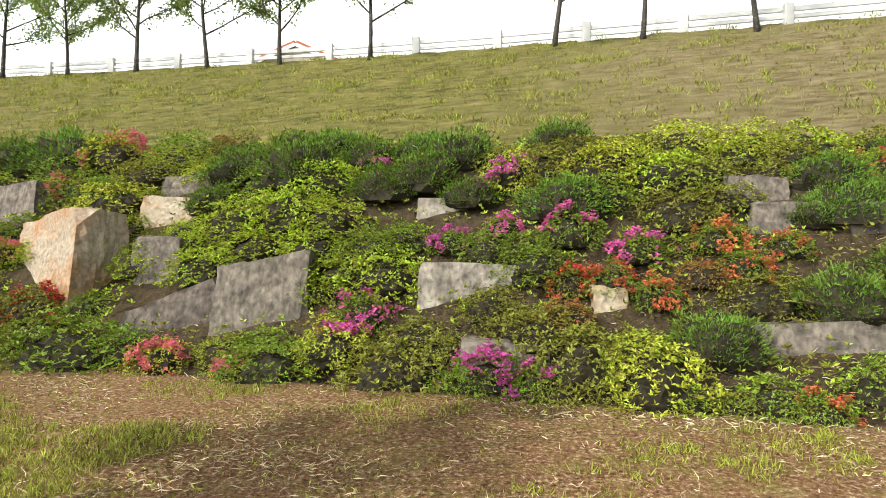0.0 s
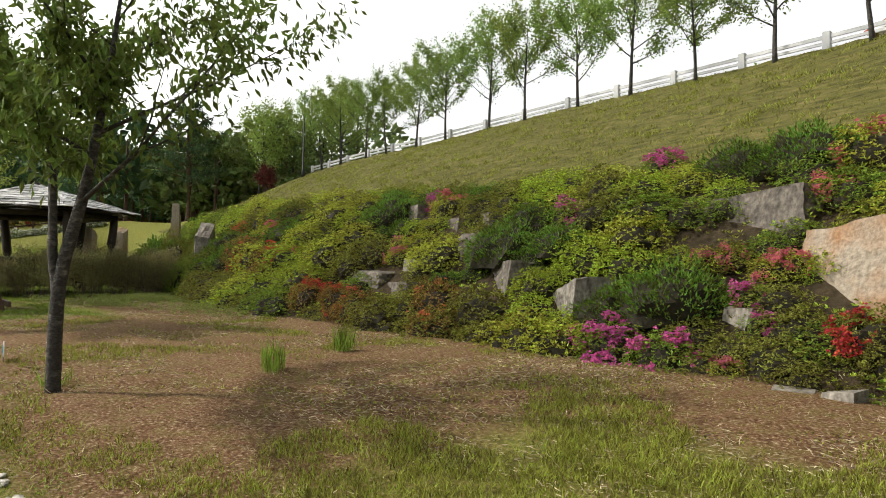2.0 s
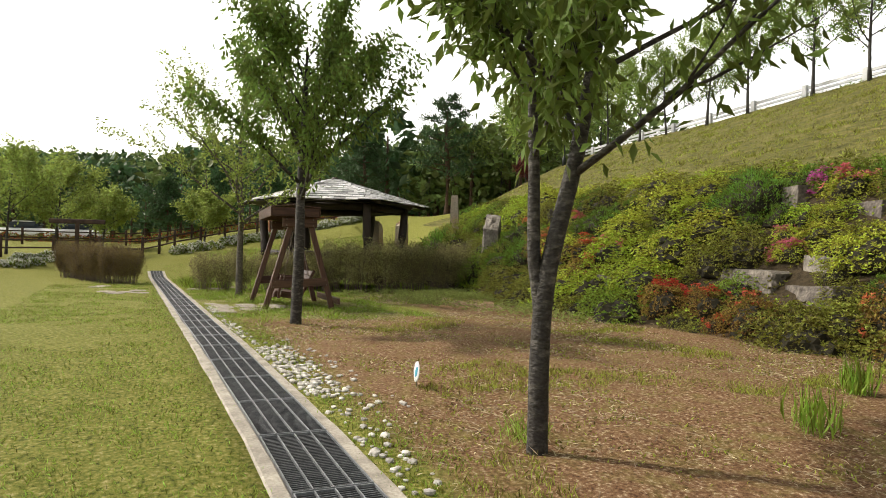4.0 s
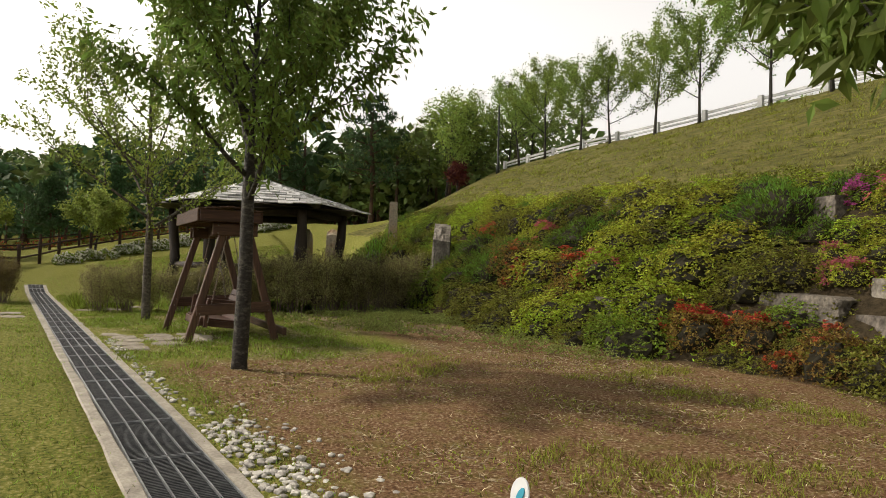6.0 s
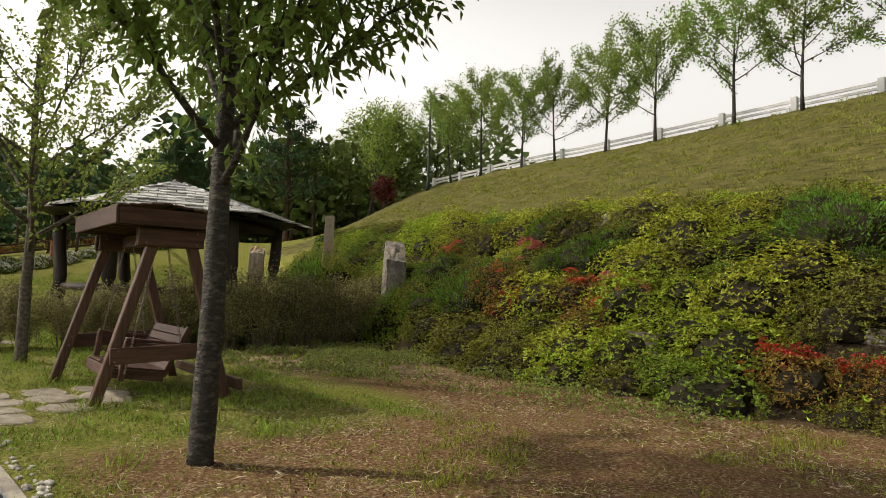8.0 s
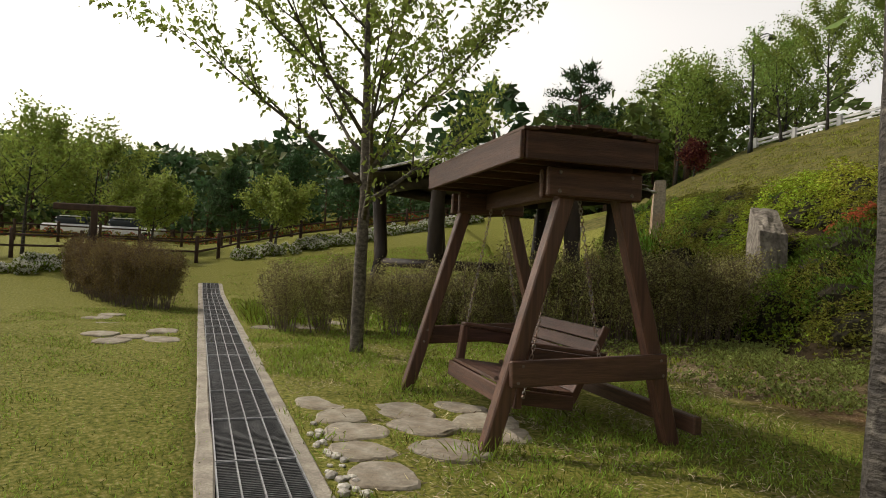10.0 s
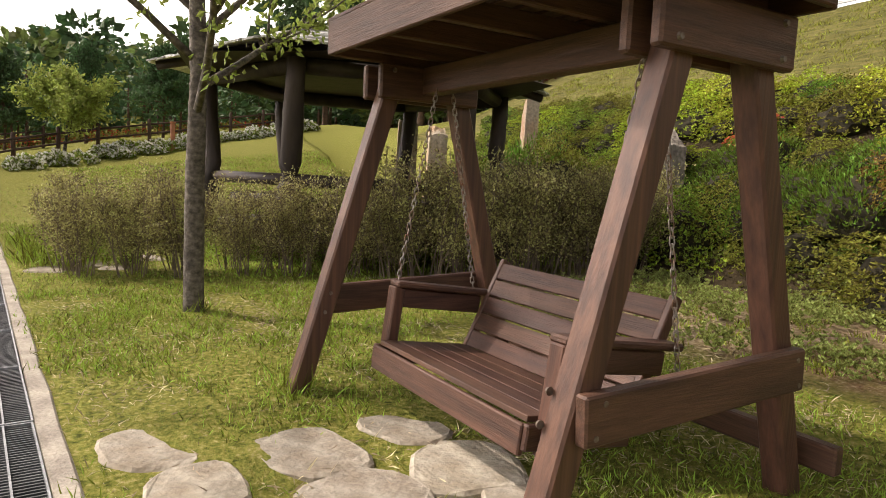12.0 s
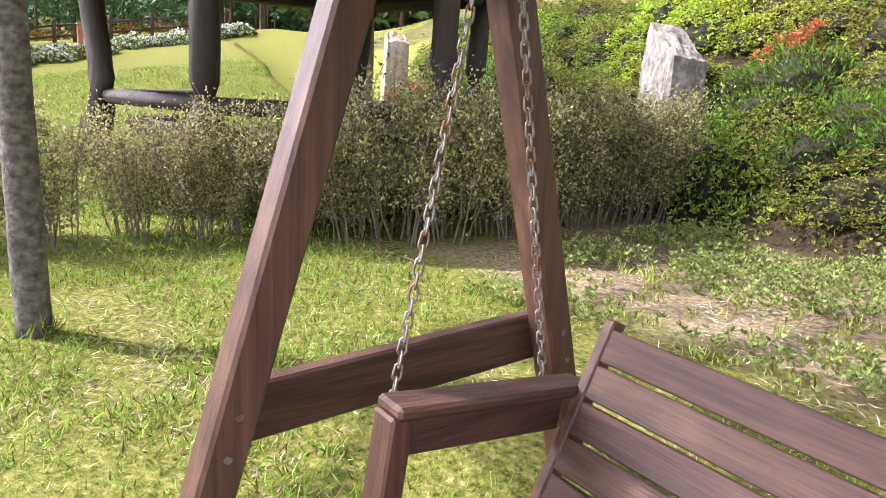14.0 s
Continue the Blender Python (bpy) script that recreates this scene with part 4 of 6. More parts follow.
PLACED = []
KINDS = {
    "green": (LEAF_GREEN, None, "rounded green azalea bush on the bank"),
    "yellow": (LEAF_YELLOW, None, "azalea bush with yellow-green young leaves"),
    "lime": (LEAF_LIME, None, "spreading azalea bush in fresh light green leaf"),
    "olive": (LEAF_OLIVE, None, "low olive-green evergreen shrub on the bank"),
    "bronze": (LEAF_BRONZE, (PETAL_ORANGE, 0.02, 2.0), "azalea bush with bronze-tinted leaves"),
    "red": (LEAF_OLIVE, (PETAL_RED, 0.34, 1.5), "azalea bush covered in scarlet blossom"),
    "coral": (LEAF_GREEN, (PETAL_ORANGE, 0.22, 1.6), "azalea bush with coral-orange blossom"),
    "rose": (LEAF_YELLOW, (PETAL_ROSE, 0.2, 1.8), "azalea bush with scattered rose blossom"),
    "magenta": (LEAF_GREEN, (PETAL_PINK, 0.28, 1.6), "azalea bush with magenta blossom"),
    "yellow_magenta": (LEAF_YELLOW, (PETAL_PINK, 0.12, 1.2), "yellow-green azalea with a few magenta blooms"),
    "bronze_red": (LEAF_BRONZE, (PETAL_RED, 0.10, 1.5), "bronze azalea bush with red blossom"),
}


def shrub(kind, x, y, r, rng, tall=0.72, sink=0.1):
    seed = rng.randrange(7)
    if kind != "juniper" and x < -24.6 and y < 11.8:
        seed += 7
    z = h(x, y) - sink
    m = Matrix.Translation((x, y, z)) @ Matrix.Rotation(rng.uniform(0, 6.28), 4, "Z")
    if kind == "juniper":
        name, cat, label = "juniper_bush", "shrub", "dense dark green creeping juniper on the bank"
    else:
        name, cat, label = "evergreen_bush" if kind == "olive" else "azalea_bush", "shrub", KINDS[kind][2]
    e = empty(name, m, label, cat, "shrubs of the planted bank")
    e.scale = (r, r, r * tall)
    if kind == "juniper":
        leaf, core = juniper_mesh(seed)
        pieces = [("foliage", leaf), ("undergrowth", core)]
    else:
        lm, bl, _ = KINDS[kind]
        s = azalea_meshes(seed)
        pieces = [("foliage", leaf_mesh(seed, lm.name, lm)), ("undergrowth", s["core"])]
        if bl:
            pieces.append(("blossoms", blossom(seed, kind, *bl)))
    for n, me in pieces:
        o = new(n, me)
        o.parent = e
    PLACED.append((x, y, r))
    return e


FLOWERS = {
    "juniper": [(-10.58, 11.98, 0.58), (-6.15, 10.66, 0.5), (-5.2, 10.33, 0.56), (-3.45, 9.75, 0.44), (-2.77, 9.33, 0.35), (-1.7, 8.99, 0.43), (1.18, 9.0, 0.38), (1.1, 8.46, 0.35), (0.75, 8.43, 0.27), (0.63, 7.39, 0.4), (-0.56, 7.13, 0.34), (-18.92, 11.44, 0.72), (-10.42, 9.2, 0.74), (-14.11, 10.16, 0.65), (-12.96, 10.29, 0.48), (-9.56, 11.79, 0.64), (-10.01, 11.7, 0.43), (-27.37, 10.85, 0.73), (-25.44, 10.39, 0.76), (-23.21, 11.22, 0.53)],
    "green": [(-9.31, 11.32, 0.45), (-3.9, 8.74, 0.39), (-4.6, 7.41, 0.43), (-6.98, 7.88, 0.63), (-1.31, 9.02, 0.39), (-2.06, 8.22, 0.35), (-2.6, 8.53, 0.28), (-0.33, 6.5, 0.28), (-0.89, 5.81, 0.21), (-2.77, 6.03, 0.25), (-19.52, 8.58, 0.63), (-11.72, 10.89, 0.46), (-8.72, 10.77, 0.44), (-10.39, 10.81, 0.33), (-20.13, 8.79, 0.41)],
    "rose": [(-8.69, 11.63, 0.51), (-5.83, 7.7, 0.3), (-4.99, 6.01, 0.2), (-21.61, 10.31, 0.33), (-17.11, 10.21, 0.29), (-9.23, 7.48, 0.2), (-9.06, 10.88, 0.3), (-9.15, 9.74, 0.28), (-9.92, 9.91, 0.23), (-17.1, 11.7, 0.41), (-22.27, 10.51, 0.27), (-17.49, 10.55, 0.23), (-17.4, 10.26, 0.2), (-24.94, 11.58, 0.33)],
    "coral": [(-7.06, 11.96, 0.23), (1.79, 9.13, 0.23), (-1.35, 7.95, 0.24), (-0.95, 7.73, 0.22), (-0.26, 8.25, 0.23), (0.39, 8.09, 0.2), (-0.09, 7.93, 0.22), (-0.06, 6.37, 0.2)],
    "yellow": [(-6.85, 10.8, 0.3), (-7.9, 10.34, 0.5), (-0.95, 9.64, 0.42), (-0.13, 10.17, 0.45), (0.67, 10.0, 0.43), (-1.16, 6.77, 0.41), (-25.8, 12.27, 0.74), (-21.44, 11.5, 0.74), (-19.21, 10.72, 0.75), (-19.76, 10.21, 0.82), (-23.48, 10.25, 0.8), (-21.91, 9.12, 0.79), (-11.52, 7.88, 0.44), (-11.56, 10.27, 0.49), (-11.28, 11.54, 0.39), (-13.05, 11.97, 0.45), (-28.64, 13.16, 0.71), (-22.83, 12.5, 0.61), (-20.61, 11.96, 0.48), (-21.73, 10.81, 0.55), (-16.81, 10.55, 0.37), (-16.28, 10.18, 0.35), (-29.32, 13.53, 0.65)],
    "lime": [(-5.77, 9.54, 0.47), (-5.08, 9.5, 0.47), (-5.37, 9.1, 0.41), (-4.51, 9.27, 0.42), (-4.11, 8.5, 0.35), (-4.62, 8.95, 0.34), (-29.45, 12.71, 0.95), (-21.56, 10.19, 0.74), (-19.61, 9.34, 0.72), (-12.75, 9.43, 0.41), (-12.06, 9.95, 0.44), (-11.34, 9.75, 0.46), (-14.62, 11.76, 0.46), (-21.1, 9.12, 0.54), (-20.31, 9.71, 0.48), (-30.57, 13.4, 0.6)],
    "magenta": [(-3.83, 8.0, 0.28), (-4.13, 10.22, 0.2), (-2.99, 8.73, 0.22), (-2.42, 8.83, 0.2), (-1.68, 8.58, 0.31), (-1.01, 8.25, 0.26), (-2.55, 7.09, 0.3), (-2.11, 6.95, 0.2), (-10.76, 8.4, 0.41), (-10.02, 8.31, 0.37), (-11.26, 8.51, 0.27), (-13.3, 10.91, 0.36), (-12.38, 12.64, 0.37), (-9.47, 9.36, 0.24), (-9.16, 8.96, 0.2), (-17.7, 11.97, 0.35)],
    "yellow_magenta": [(-4.0, 7.59, 0.33), (-2.32, 9.51, 0.34)],
    "olive": [(-3.37, 7.16, 0.43), (-1.93, 9.66, 0.36), (0.99, 9.42, 0.34), (-0.53, 8.6, 0.37), (-0.04, 7.51, 0.34), (-2.09, 7.44, 0.37), (-2.52, 7.85, 0.28), (-1.91, 6.1, 0.23), (-1.6, 6.05, 0.2), (-0.12, 5.7, 0.22), (-0.61, 5.62, 0.2), (-15.44, 7.89, 0.54), (-14.1, 7.77, 0.49), (-13.53, 8.83, 0.51), (-8.79, 8.41, 0.39), (-9.32, 8.54, 0.29), (-9.88, 8.73, 0.31), (-15.12, 11.56, 0.47), (-12.69, 10.88, 0.49), (-24.59, 9.45, 0.68), (-20.68, 8.61, 0.46), (-23.97, 11.87, 0.6), (-18.01, 10.17, 0.47), (-18.47, 9.96, 0.47), (-15.97, 8.61, 0.48), (-25.97, 9.83, 0.56), (-26.51, 12.16, 0.58), (-23.08, 8.93, 0.58)],
    "red": [(-7.95, 8.66, 0.37), (-1.73, 8.0, 0.21), (-27.51, 11.77, 0.26)],
    "bronze": [(-0.49, 7.88, 0.22), (-1.82, 7.62, 0.24), (-14.01, 8.41, 0.42), (-14.59, 8.95, 0.45), (-24.91, 10.65, 0.6), (-16.59, 8.7, 0.43), (-22.05, 9.65, 0.41)],
    "bronze_red": [(-18.62, 8.94, 0.42), (-17.7, 9.0, 0.33), (-18.96, 9.17, 0.32), (-18.1, 9.13, 0.26), (-17.14, 8.59, 0.23), (-24.26, 10.18, 0.42), (-22.8, 10.33, 0.45)],
}
EXTRA_SHRUBS = {
    "red": [(-34.8, 11.2, 0.45), (-36.2, 11.4, 0.4)],
    "olive": [(-8.7, 8.85, 0.36), (-9.1, 9.25, 0.34), (-7.6, 8.35, 0.36), (-9.9, 9.9, 0.34)],
    "rose": [(-9.35, 9.75, 0.24), (-10.3, 9.9, 0.24)],
    "coral": [(-27.7, 11.9, 0.45), (-35.6, 11.8, 0.42), (-36.9, 12.6, 0.42)],
    "juniper": [(-27.3, 11.4, 0.7), (-26.6, 10.3, 0.75), (-24.58, 12.1, 0.63)],
}


def build_bank():
    rng = random.Random(21)
    plain_kinds = ("green", "olive", "yellow", "lime", "juniper")
    blooms = []
    for table in (FLOWERS, EXTRA_SHRUBS):
        for kind, spots in table.items():
            for x, y, r in spots:
                y = max(y, float(curve(x, FOOT_X, FOOT_Y)) + 0.2)
                if kind in plain_kinds:
                    shrub(kind, x, y, min(r * 1.3, 0.78), rng, rng.uniform(0.7, 0.88), 0.08)
                else:
                    blooms.append((x, y, r))
                    shrub(kind, x, y - 0.06, r * 1.2, rng, rng.uniform(0.85, 1.0), 0.02)
    for kind, x, y, r, tall in [("green", -27.6, 10.0, 0.75, 1.1), ("olive", -27.0, 10.3, 0.7, 1.1), ("olive", -28.6, 9.8, 0.7, 1.0), ("juniper", -32.4, 11.0, 0.95, 1.7), ("green", -33.2, 10.8, 0.9, 1.7), ("olive", -31.7, 11.2, 0.9, 1.6), ("juniper", -34.2, 11.2, 0.9, 1.5)]:
        shrub(kind, x, y, r, rng, tall, 0.02)
    nx = -38.0
    rows = []
    while nx < 7.5:
        foot, top = float(curve(nx, FOOT_X, FOOT_Y)), float(curve(nx, TOP_X, TOP_Y))
        t = 0.3
        while t < top - foot + 0.15:
            rows.append((nx + rng.uniform(-0.25, 0.25), foot + t + rng.uniform(-0.16, 0.16), t / (top - foot)))
            t += 0.40
        nx += 0.44
    rng.shuffle(rows)
    plain = [(x, y, kind) for kind in plain_kinds for x, y, r in FLOWERS[kind]]
    for x, y, t in rows:
        r = rng.uniform(0.44, 0.66) * (1.1 if x < -11 else 1)
        if (x < -27.0 and y < 10.4) or (-27.0 <= x < -24.4 and y < 9.75):
            continue
        near_rock = False
        for a, b, w, ht, *rest in ROCKS:
            if abs(x - a) < w * 0.5 + 0.1 and -0.6 < y - b < 0.75:
                near_rock = True
                if abs(x - a) < w * 0.44 and -0.22 < y - b < 0.45:
                    r = 0
        if near_rock:
            r *= 0.66
        if any(math.hypot(x - a, (y - b) * (0.6 if y < b else 1.0)) < 0.5 * (r + c) for a, b, c in blooms):
            r *= 0.55
            if any(math.hypot(x - a, (y - b) * (0.6 if y < b else 1.0)) < 0.5 * (r + c) for a, b, c in blooms):
                continue
        if r < 0.1 or any((x - a) ** 2 + (y - b) ** 2 < (0.34 * (r + c)) ** 2 for a, b, c in PLACED):
            continue
        far, kind = min((math.hypot((x - a) * 0.8, y - b), k) for a, b, k in plain)
        if far > 1.1 or rng.random() < 0.2:
            kind = rng.choice(["yellow", "green", "juniper", "olive"] if t > 0.86 else ["green", "olive", "lime"])
        if kind == "yellow":
            kind = rng.choice(["yellow", "lime", "olive"])
        shrub(kind, x, y, r, rng, rng.uniform(0.65, 0.9))


build_bank()


# ---- trees ----
def grow(base, lean, height_m, trunk_r, rng, limbs=9, first=0.35, spread=0.5, levels=2, fork=None, up=0.55, bend=1.0):
    """A tapered trunk with limbs and twigs: tubes, and the places where leaves grow."""
    tubes, tips = [], []
    trunk, rad = [], []
    n = 9
    if isinstance(lean, list):
        n = 30
        kz, kx, ky = zip(*lean)
        for i in range(n + 1):
            t = i / n
            z = height_m * t
            trunk.append(Vector((base[0] + float(np.interp(z, kz, kx)), base[1] + float(np.interp(z, kz, ky)), base[2] - (0.12 if i == 0 else 0) + z)))
            rad.append(trunk_r * (1.15 if i == 0 else 1) * (1 - 0.8 * t ** 1.7))
        for _ in range(3):
            trunk[1:-1] = [(trunk[i - 1] + trunk[i] * 2 + trunk[i + 1]) / 4 for i in range(1, n)]
    for i in range(n + 1) if not rad else ():
        t = i / n
        trunk.append(Vector((base[0] + lean[0] * t ** bend + 0.035 * height_m * 0.25 * math.sin(t * 5 + base[0]), base[1] + lean[1] * t ** bend + 0.03 * height_m * 0.25 * math.cos(t * 4 + base[1]), base[2] - 0.12 + (height_m + 0.12) * t)))
        rad.append(trunk_r * (1.18 if i == 0 else 1) * (1 - (0.80 if limbs else 0.12) * t ** 0.9))
    tubes.append(tube(trunk, rad, 12, 0.03, rng))

    def limb(start, way, length, r, level):
        pts, rr = [start], [r]
        p, d = start.copy(), way.normalized()
        seg = 5
        for k in range(seg):
            d = (d + Vector((rng.uniform(-0.16, 0.16), rng.uniform(-0.16, 0.16), rng.uniform(-0.04, 0.14)))).normalized()
            p = p + d * length / seg
            pts.append(p.copy())
            rr.append(r * (1 - 0.85 * (k + 1) / seg))
            if level > 0 and k >= 1:
                for _ in range(2):
                    side = (d + Vector((rng.uniform(-1, 1), rng.uniform(-1, 1), rng.uniform(-0.3, 0.7))) * 0.75)
                    limb(p.copy(), side, length * rng.uniform(0.32, 0.5), rr[-1] * 0.6 + 0.002, level - 1)
            if level <= 1:
                tips.append((p.copy(), d.copy()))
        tubes.append(tube(pts, rr, 6 if level else 4))
    for i in range(limbs):
        t = first + (0.97 - first) * (i + 0.5) / limbs
        k = min(int(t * n), n - 1)
        s = trunk[k].lerp(trunk[k + 1], t * n - k)
        a = i * 2.4 + rng.uniform(-0.4, 0.4)
        way = Vector((math.cos(a), math.sin(a), up + 0.5 * t + rng.uniform(-0.15, 0.15)))
        limb(s, way, height_m * spread * (1.1 - 0.65 * t) * rng.uniform(0.8, 1.15), rad[k] * 0.5, levels - 1)
    return join(tubes), tips


def crown(tips, rng, per_tip, length, width, scatter, droop=0.3):
    nr = np.random.default_rng(rng.randrange(10 ** 6))
    p = np.repeat(np.array([t[0] for t in tips]), per_tip, 0) + nr.normal(size=(len(tips) * per_tip, 3)) * scatter
    w = np.repeat(np.array([t[1] for t in tips]), per_tip, 0) * 0.5 + nr.normal(size=p.shape) * 0.7 - np.array([0, 0, droop])
    ln = nr.uniform(0.7, 1.3, len(p)) * length
    return leaves(p, w, ln, ln * width, nr, 0.3)


def tree(name, label, base, lean, height_m, trunk_r, seed, bark, leaf, limbs=9, first=0.35, spread=0.5, levels=2, per_tip=6, length=0.09, width=0.5, scatter=0.10, droop=0.3, up=0.55, category="tree", group="", extra=(), bend=1.0):
    rng = random.Random(seed)
    e = empty(name, Matrix.Translation(base), label, category, group)
    inv = e.matrix_world.inverted()
    (v, f), tips = grow(base, lean, height_m, trunk_r, rng, limbs, first, spread, levels, up=up, bend=bend)
    for (b2, l2, h2, r2, n2, f2, s2) in extra:
        (v2, f2_), t2 = grow(b2, l2, h2, r2, rng, n2, f2, s2, levels, up=up)
        k = len(v)
        v = v + v2
        f = f + [tuple(i + k for i in q) for q in f2_]
        tips += t2
    o = obj("trunk", v, f, bark, e, "", True)
    o.matrix_parent_inverse = inv
    lv, lf = crown(tips, rng, per_tip, length, width, scatter, droop)
    c = obj("crown", lv, lf, leaf, e)
    c.matrix_parent_inverse = inv
    return e


def build_garden_trees():
    # forked cherry close to the path, its crown above the view
    x, y = -6.106, 3.0
    z = h(x, y)
    tree("cherry_tree", "cherry tree with a forked dark banded trunk", (x, y, z), [(0, 0, 0), (1.05, 0.0, 0), (1.25, 0.09, 0), (1.50, 0.155, 0), (1.83, 0.178, 0), (2.3, 0.18, 0.02), (4.8, 0.5, 0.3)], 4.8, 0.113, 1, BARK, LEAF_CHERRY, limbs=9, first=0.58, spread=0.34,
         extra=[((x, y, z + 0.92), [(0, 0.02, 0), (0.12, -0.01, 0), (0.28, -0.095, 0), (0.70, -0.175, 0), (1.45, -0.235, 0), (3.2, -0.5, -0.2)], 3.2, 0.056, 8, 0.52, 0.42)], length=0.12, width=0.42, per_tip=6, droop=0.9)
    x, y = -13.2, 2.66
    z = h(x, y)
    tree("cherry_tree", "slender cherry tree with two leaning stems", (x, y, z), [(0, 0, 0), (0.6, 0.0, 0.0), (1.1, 0.01, 0.02), (1.9, 0.09, 0.2), (3.05, 0.17, 0.36), (4.0, 0.22, 0.45)], 4.0, 0.068, 2, BARK, LEAF_CHERRY, limbs=10, first=0.42, spread=0.66, per_tip=10, length=0.12, width=0.38, scatter=0.10, up=0.25,
         extra=[((x, y, z + 0.95), [(0, 0, 0.01), (0.25, -0.04, -0.03), (1.0, -0.03, -0.05), (2.2, -0.08, -0.1)], 2.2, 0.045, 7, 0.4, 0.55)], droop=1.1)
    x, y = -20.36, 2.68
    z = h(x, y)
    tree("cherry_tree", "young cherry tree with a straight grey trunk", (x, y, z), [(0, 0, 0), (1.0, 0.01, 0.03), (2.0, -0.01, 0.04), (4.5, -0.02, 0.1)], 4.5, 0.092, 3, BARK, LEAF_CHERRY, limbs=17, first=0.42, spread=0.52, per_tip=18, length=0.115, width=0.38, scatter=0.10, droop=1.1, up=0.6)
    x, y = -27.30, 2.78
    z = h(x, y)
    tree("cherry_tree", "open-crowned young tree beside the hedge", (x, y, z), [(0, 0, 0), (1.0, -0.02, 0.0), (2.0, -0.02, 0.02), (4.7, -0.1, -0.05)], 4.7, 0.085, 4, BARK_GREY, LEAF_LIGHT, limbs=15, first=0.33, spread=0.72, per_tip=19, length=0.085, scatter=0.06, droop=0.3, up=0.42)


build_garden_trees()


def build_road_trees():
    xs = [2.7, 0.5, -1.3, -5.8, -8.3, -10.6, -13.0, -15.5, -18.0, -20.4, -23.2, -25.4, -28.3, -30.5, -33.2, -35.2, -38.1, -40.6]
    rng = random.Random(8)
    models = []
    for i, x in enumerate(xs):
        y = float(curve(x, ROAD_X, ROAD_Y)) - 0.35
        z = h(x, y)
        if i < 6:
            models.append(tree("roadside_tree", "slim young roadside tree in fresh leaf", (x, y, z), (rng.uniform(-0.3, 0.3), rng.uniform(-0.2, 0.2), 0), rng.uniform(3.2, 3.8), 0.065, 40 + i, BARK, LEAF_ROAD if i % 3 else LEAF_LIGHT,
                               limbs=13, first=0.27, spread=0.72, levels=2, per_tip=13, length=0.10, width=0.5, scatter=0.09, up=0.42, group="trees along the road"))
        else:
            m = Matrix.Translation((x, y, z)) @ Matrix.Rotation(rng.uniform(0, 6.28), 4, "Z")
            o = copy_thing(models[(i * 5 + 1) % 6], m)
            k = rng.uniform(0.92, 1.12)
            o.scale = (k, k, k)


build_road_trees()


# ---- hedges ----
def hedge_models():
    models = []
    for k in range(4):
        rng, nr = random.Random(60 + k), np.random.default_rng(60 + k)
        tubes, pts = [], []
        for i in range(11):
            a = rng.uniform(0, 6.28)
            r0, r1 = rng.uniform(0.02, 0.16), rng.uniform(0.16, 0.44)
            top = rng.uniform(0.85, 1.16)
            line = [Vector((math.cos(a) * (r0 + (r1 - r0) * t) + rng.uniform(-0.03, 0.03), math.sin(a) * (r0 + (r1 - r0) * t) + rng.uniform(-0.03, 0.03), -0.05 + top * t)) for t in (0, 0.25, 0.5, 0.75, 1)]
            tubes.append(tube(line, [0.008, 0.007, 0.006, 0.005, 0.003], 4))
            for _ in range(13):
                t = rng.uniform(0.25, 1.0)
                p = line[min(int(t * 4), 3)].lerp(line[min(int(t * 4), 3) + 1], t * 4 % 1)
                q = p + Vector((rng.uniform(-0.17, 0.17), rng.uniform(-0.17, 0.17), rng.uniform(0.02, 0.17)))
                tubes.append(tube([p, q], [0.0035, 0.002], 3))
                pts += [p.lerp(q, s) for s in (0.4, 0.7, 1.0)]
        p = np.repeat(np.array(pts), 11, 0)
        p = p + nr.normal(size=p.shape) * 0.05
        v, f = leaves(p, nr.normal(size=p.shape) + np.array([0, 0, 0.3]), nr.uniform(0.020, 0.040, len(p)), nr.uniform(0.012, 0.020, len(p)), nr)
        tv, tf = join(tubes)
        models.append((mesh_of("stem", tv, tf, TWIG_GREY), mesh_of("foliage", v, f, LEAF_HEDGE), mesh_of("foliage", v, f, LEAF_HEDGE_RED)))
    return models


def build_hedges():
    models = hedge_models()
    rng = random.Random(71)
    lines = [([(-29.45, 2.2), (-29.2, 3.3), (-28.95, 4.4), (-28.3, 5.8), (-28.0, 7.0), (-28.1, 8.3), (-28.0, 9.7)], 1.02, "thin clipped hedge bush with bare grey stems"),
             ([(-33.0, 0.30), (-33.6, -0.5), (-35.2, -1.0), (-38.5, -2.0)], 1.12, "reddish-brown clipped hedge bush beside the drain")]
    for line, tall, label in lines:
        for (ax, ay), (bx, by) in zip(line, line[1:]):
            n = max(1, round(math.hypot(bx - ax, by - ay) / 0.5))
            for i in range(n):
                for row in ((0, 0.42) if tall < 1.1 else (0, 0.35, 0.7)):
                    x, y = ax + (bx - ax) * i / n - row + rng.uniform(-0.07, 0.07), ay + (by - ay) * i / n + rng.uniform(-0.1, 0.1)
                    st, fo, red = rng.choice(models)
                    fo = red if tall > 1.1 else fo
                    e = empty("hedge_bush", Matrix.Translation((x, y, h(x, y))) @ Matrix.Rotation(rng.uniform(0, 6.28), 4, "Z"), label, "hedge", "bushes of the hedge")
                    k = rng.uniform(0.92, 1.1) * (1.32 if ay > 5.5 else 1.0)
                    e.scale = (k, k, k * tall)
                    for nme, me in (("stem", st), ("foliage", fo)):
                        o = new(nme, me)
                        o.parent = e


build_hedges()


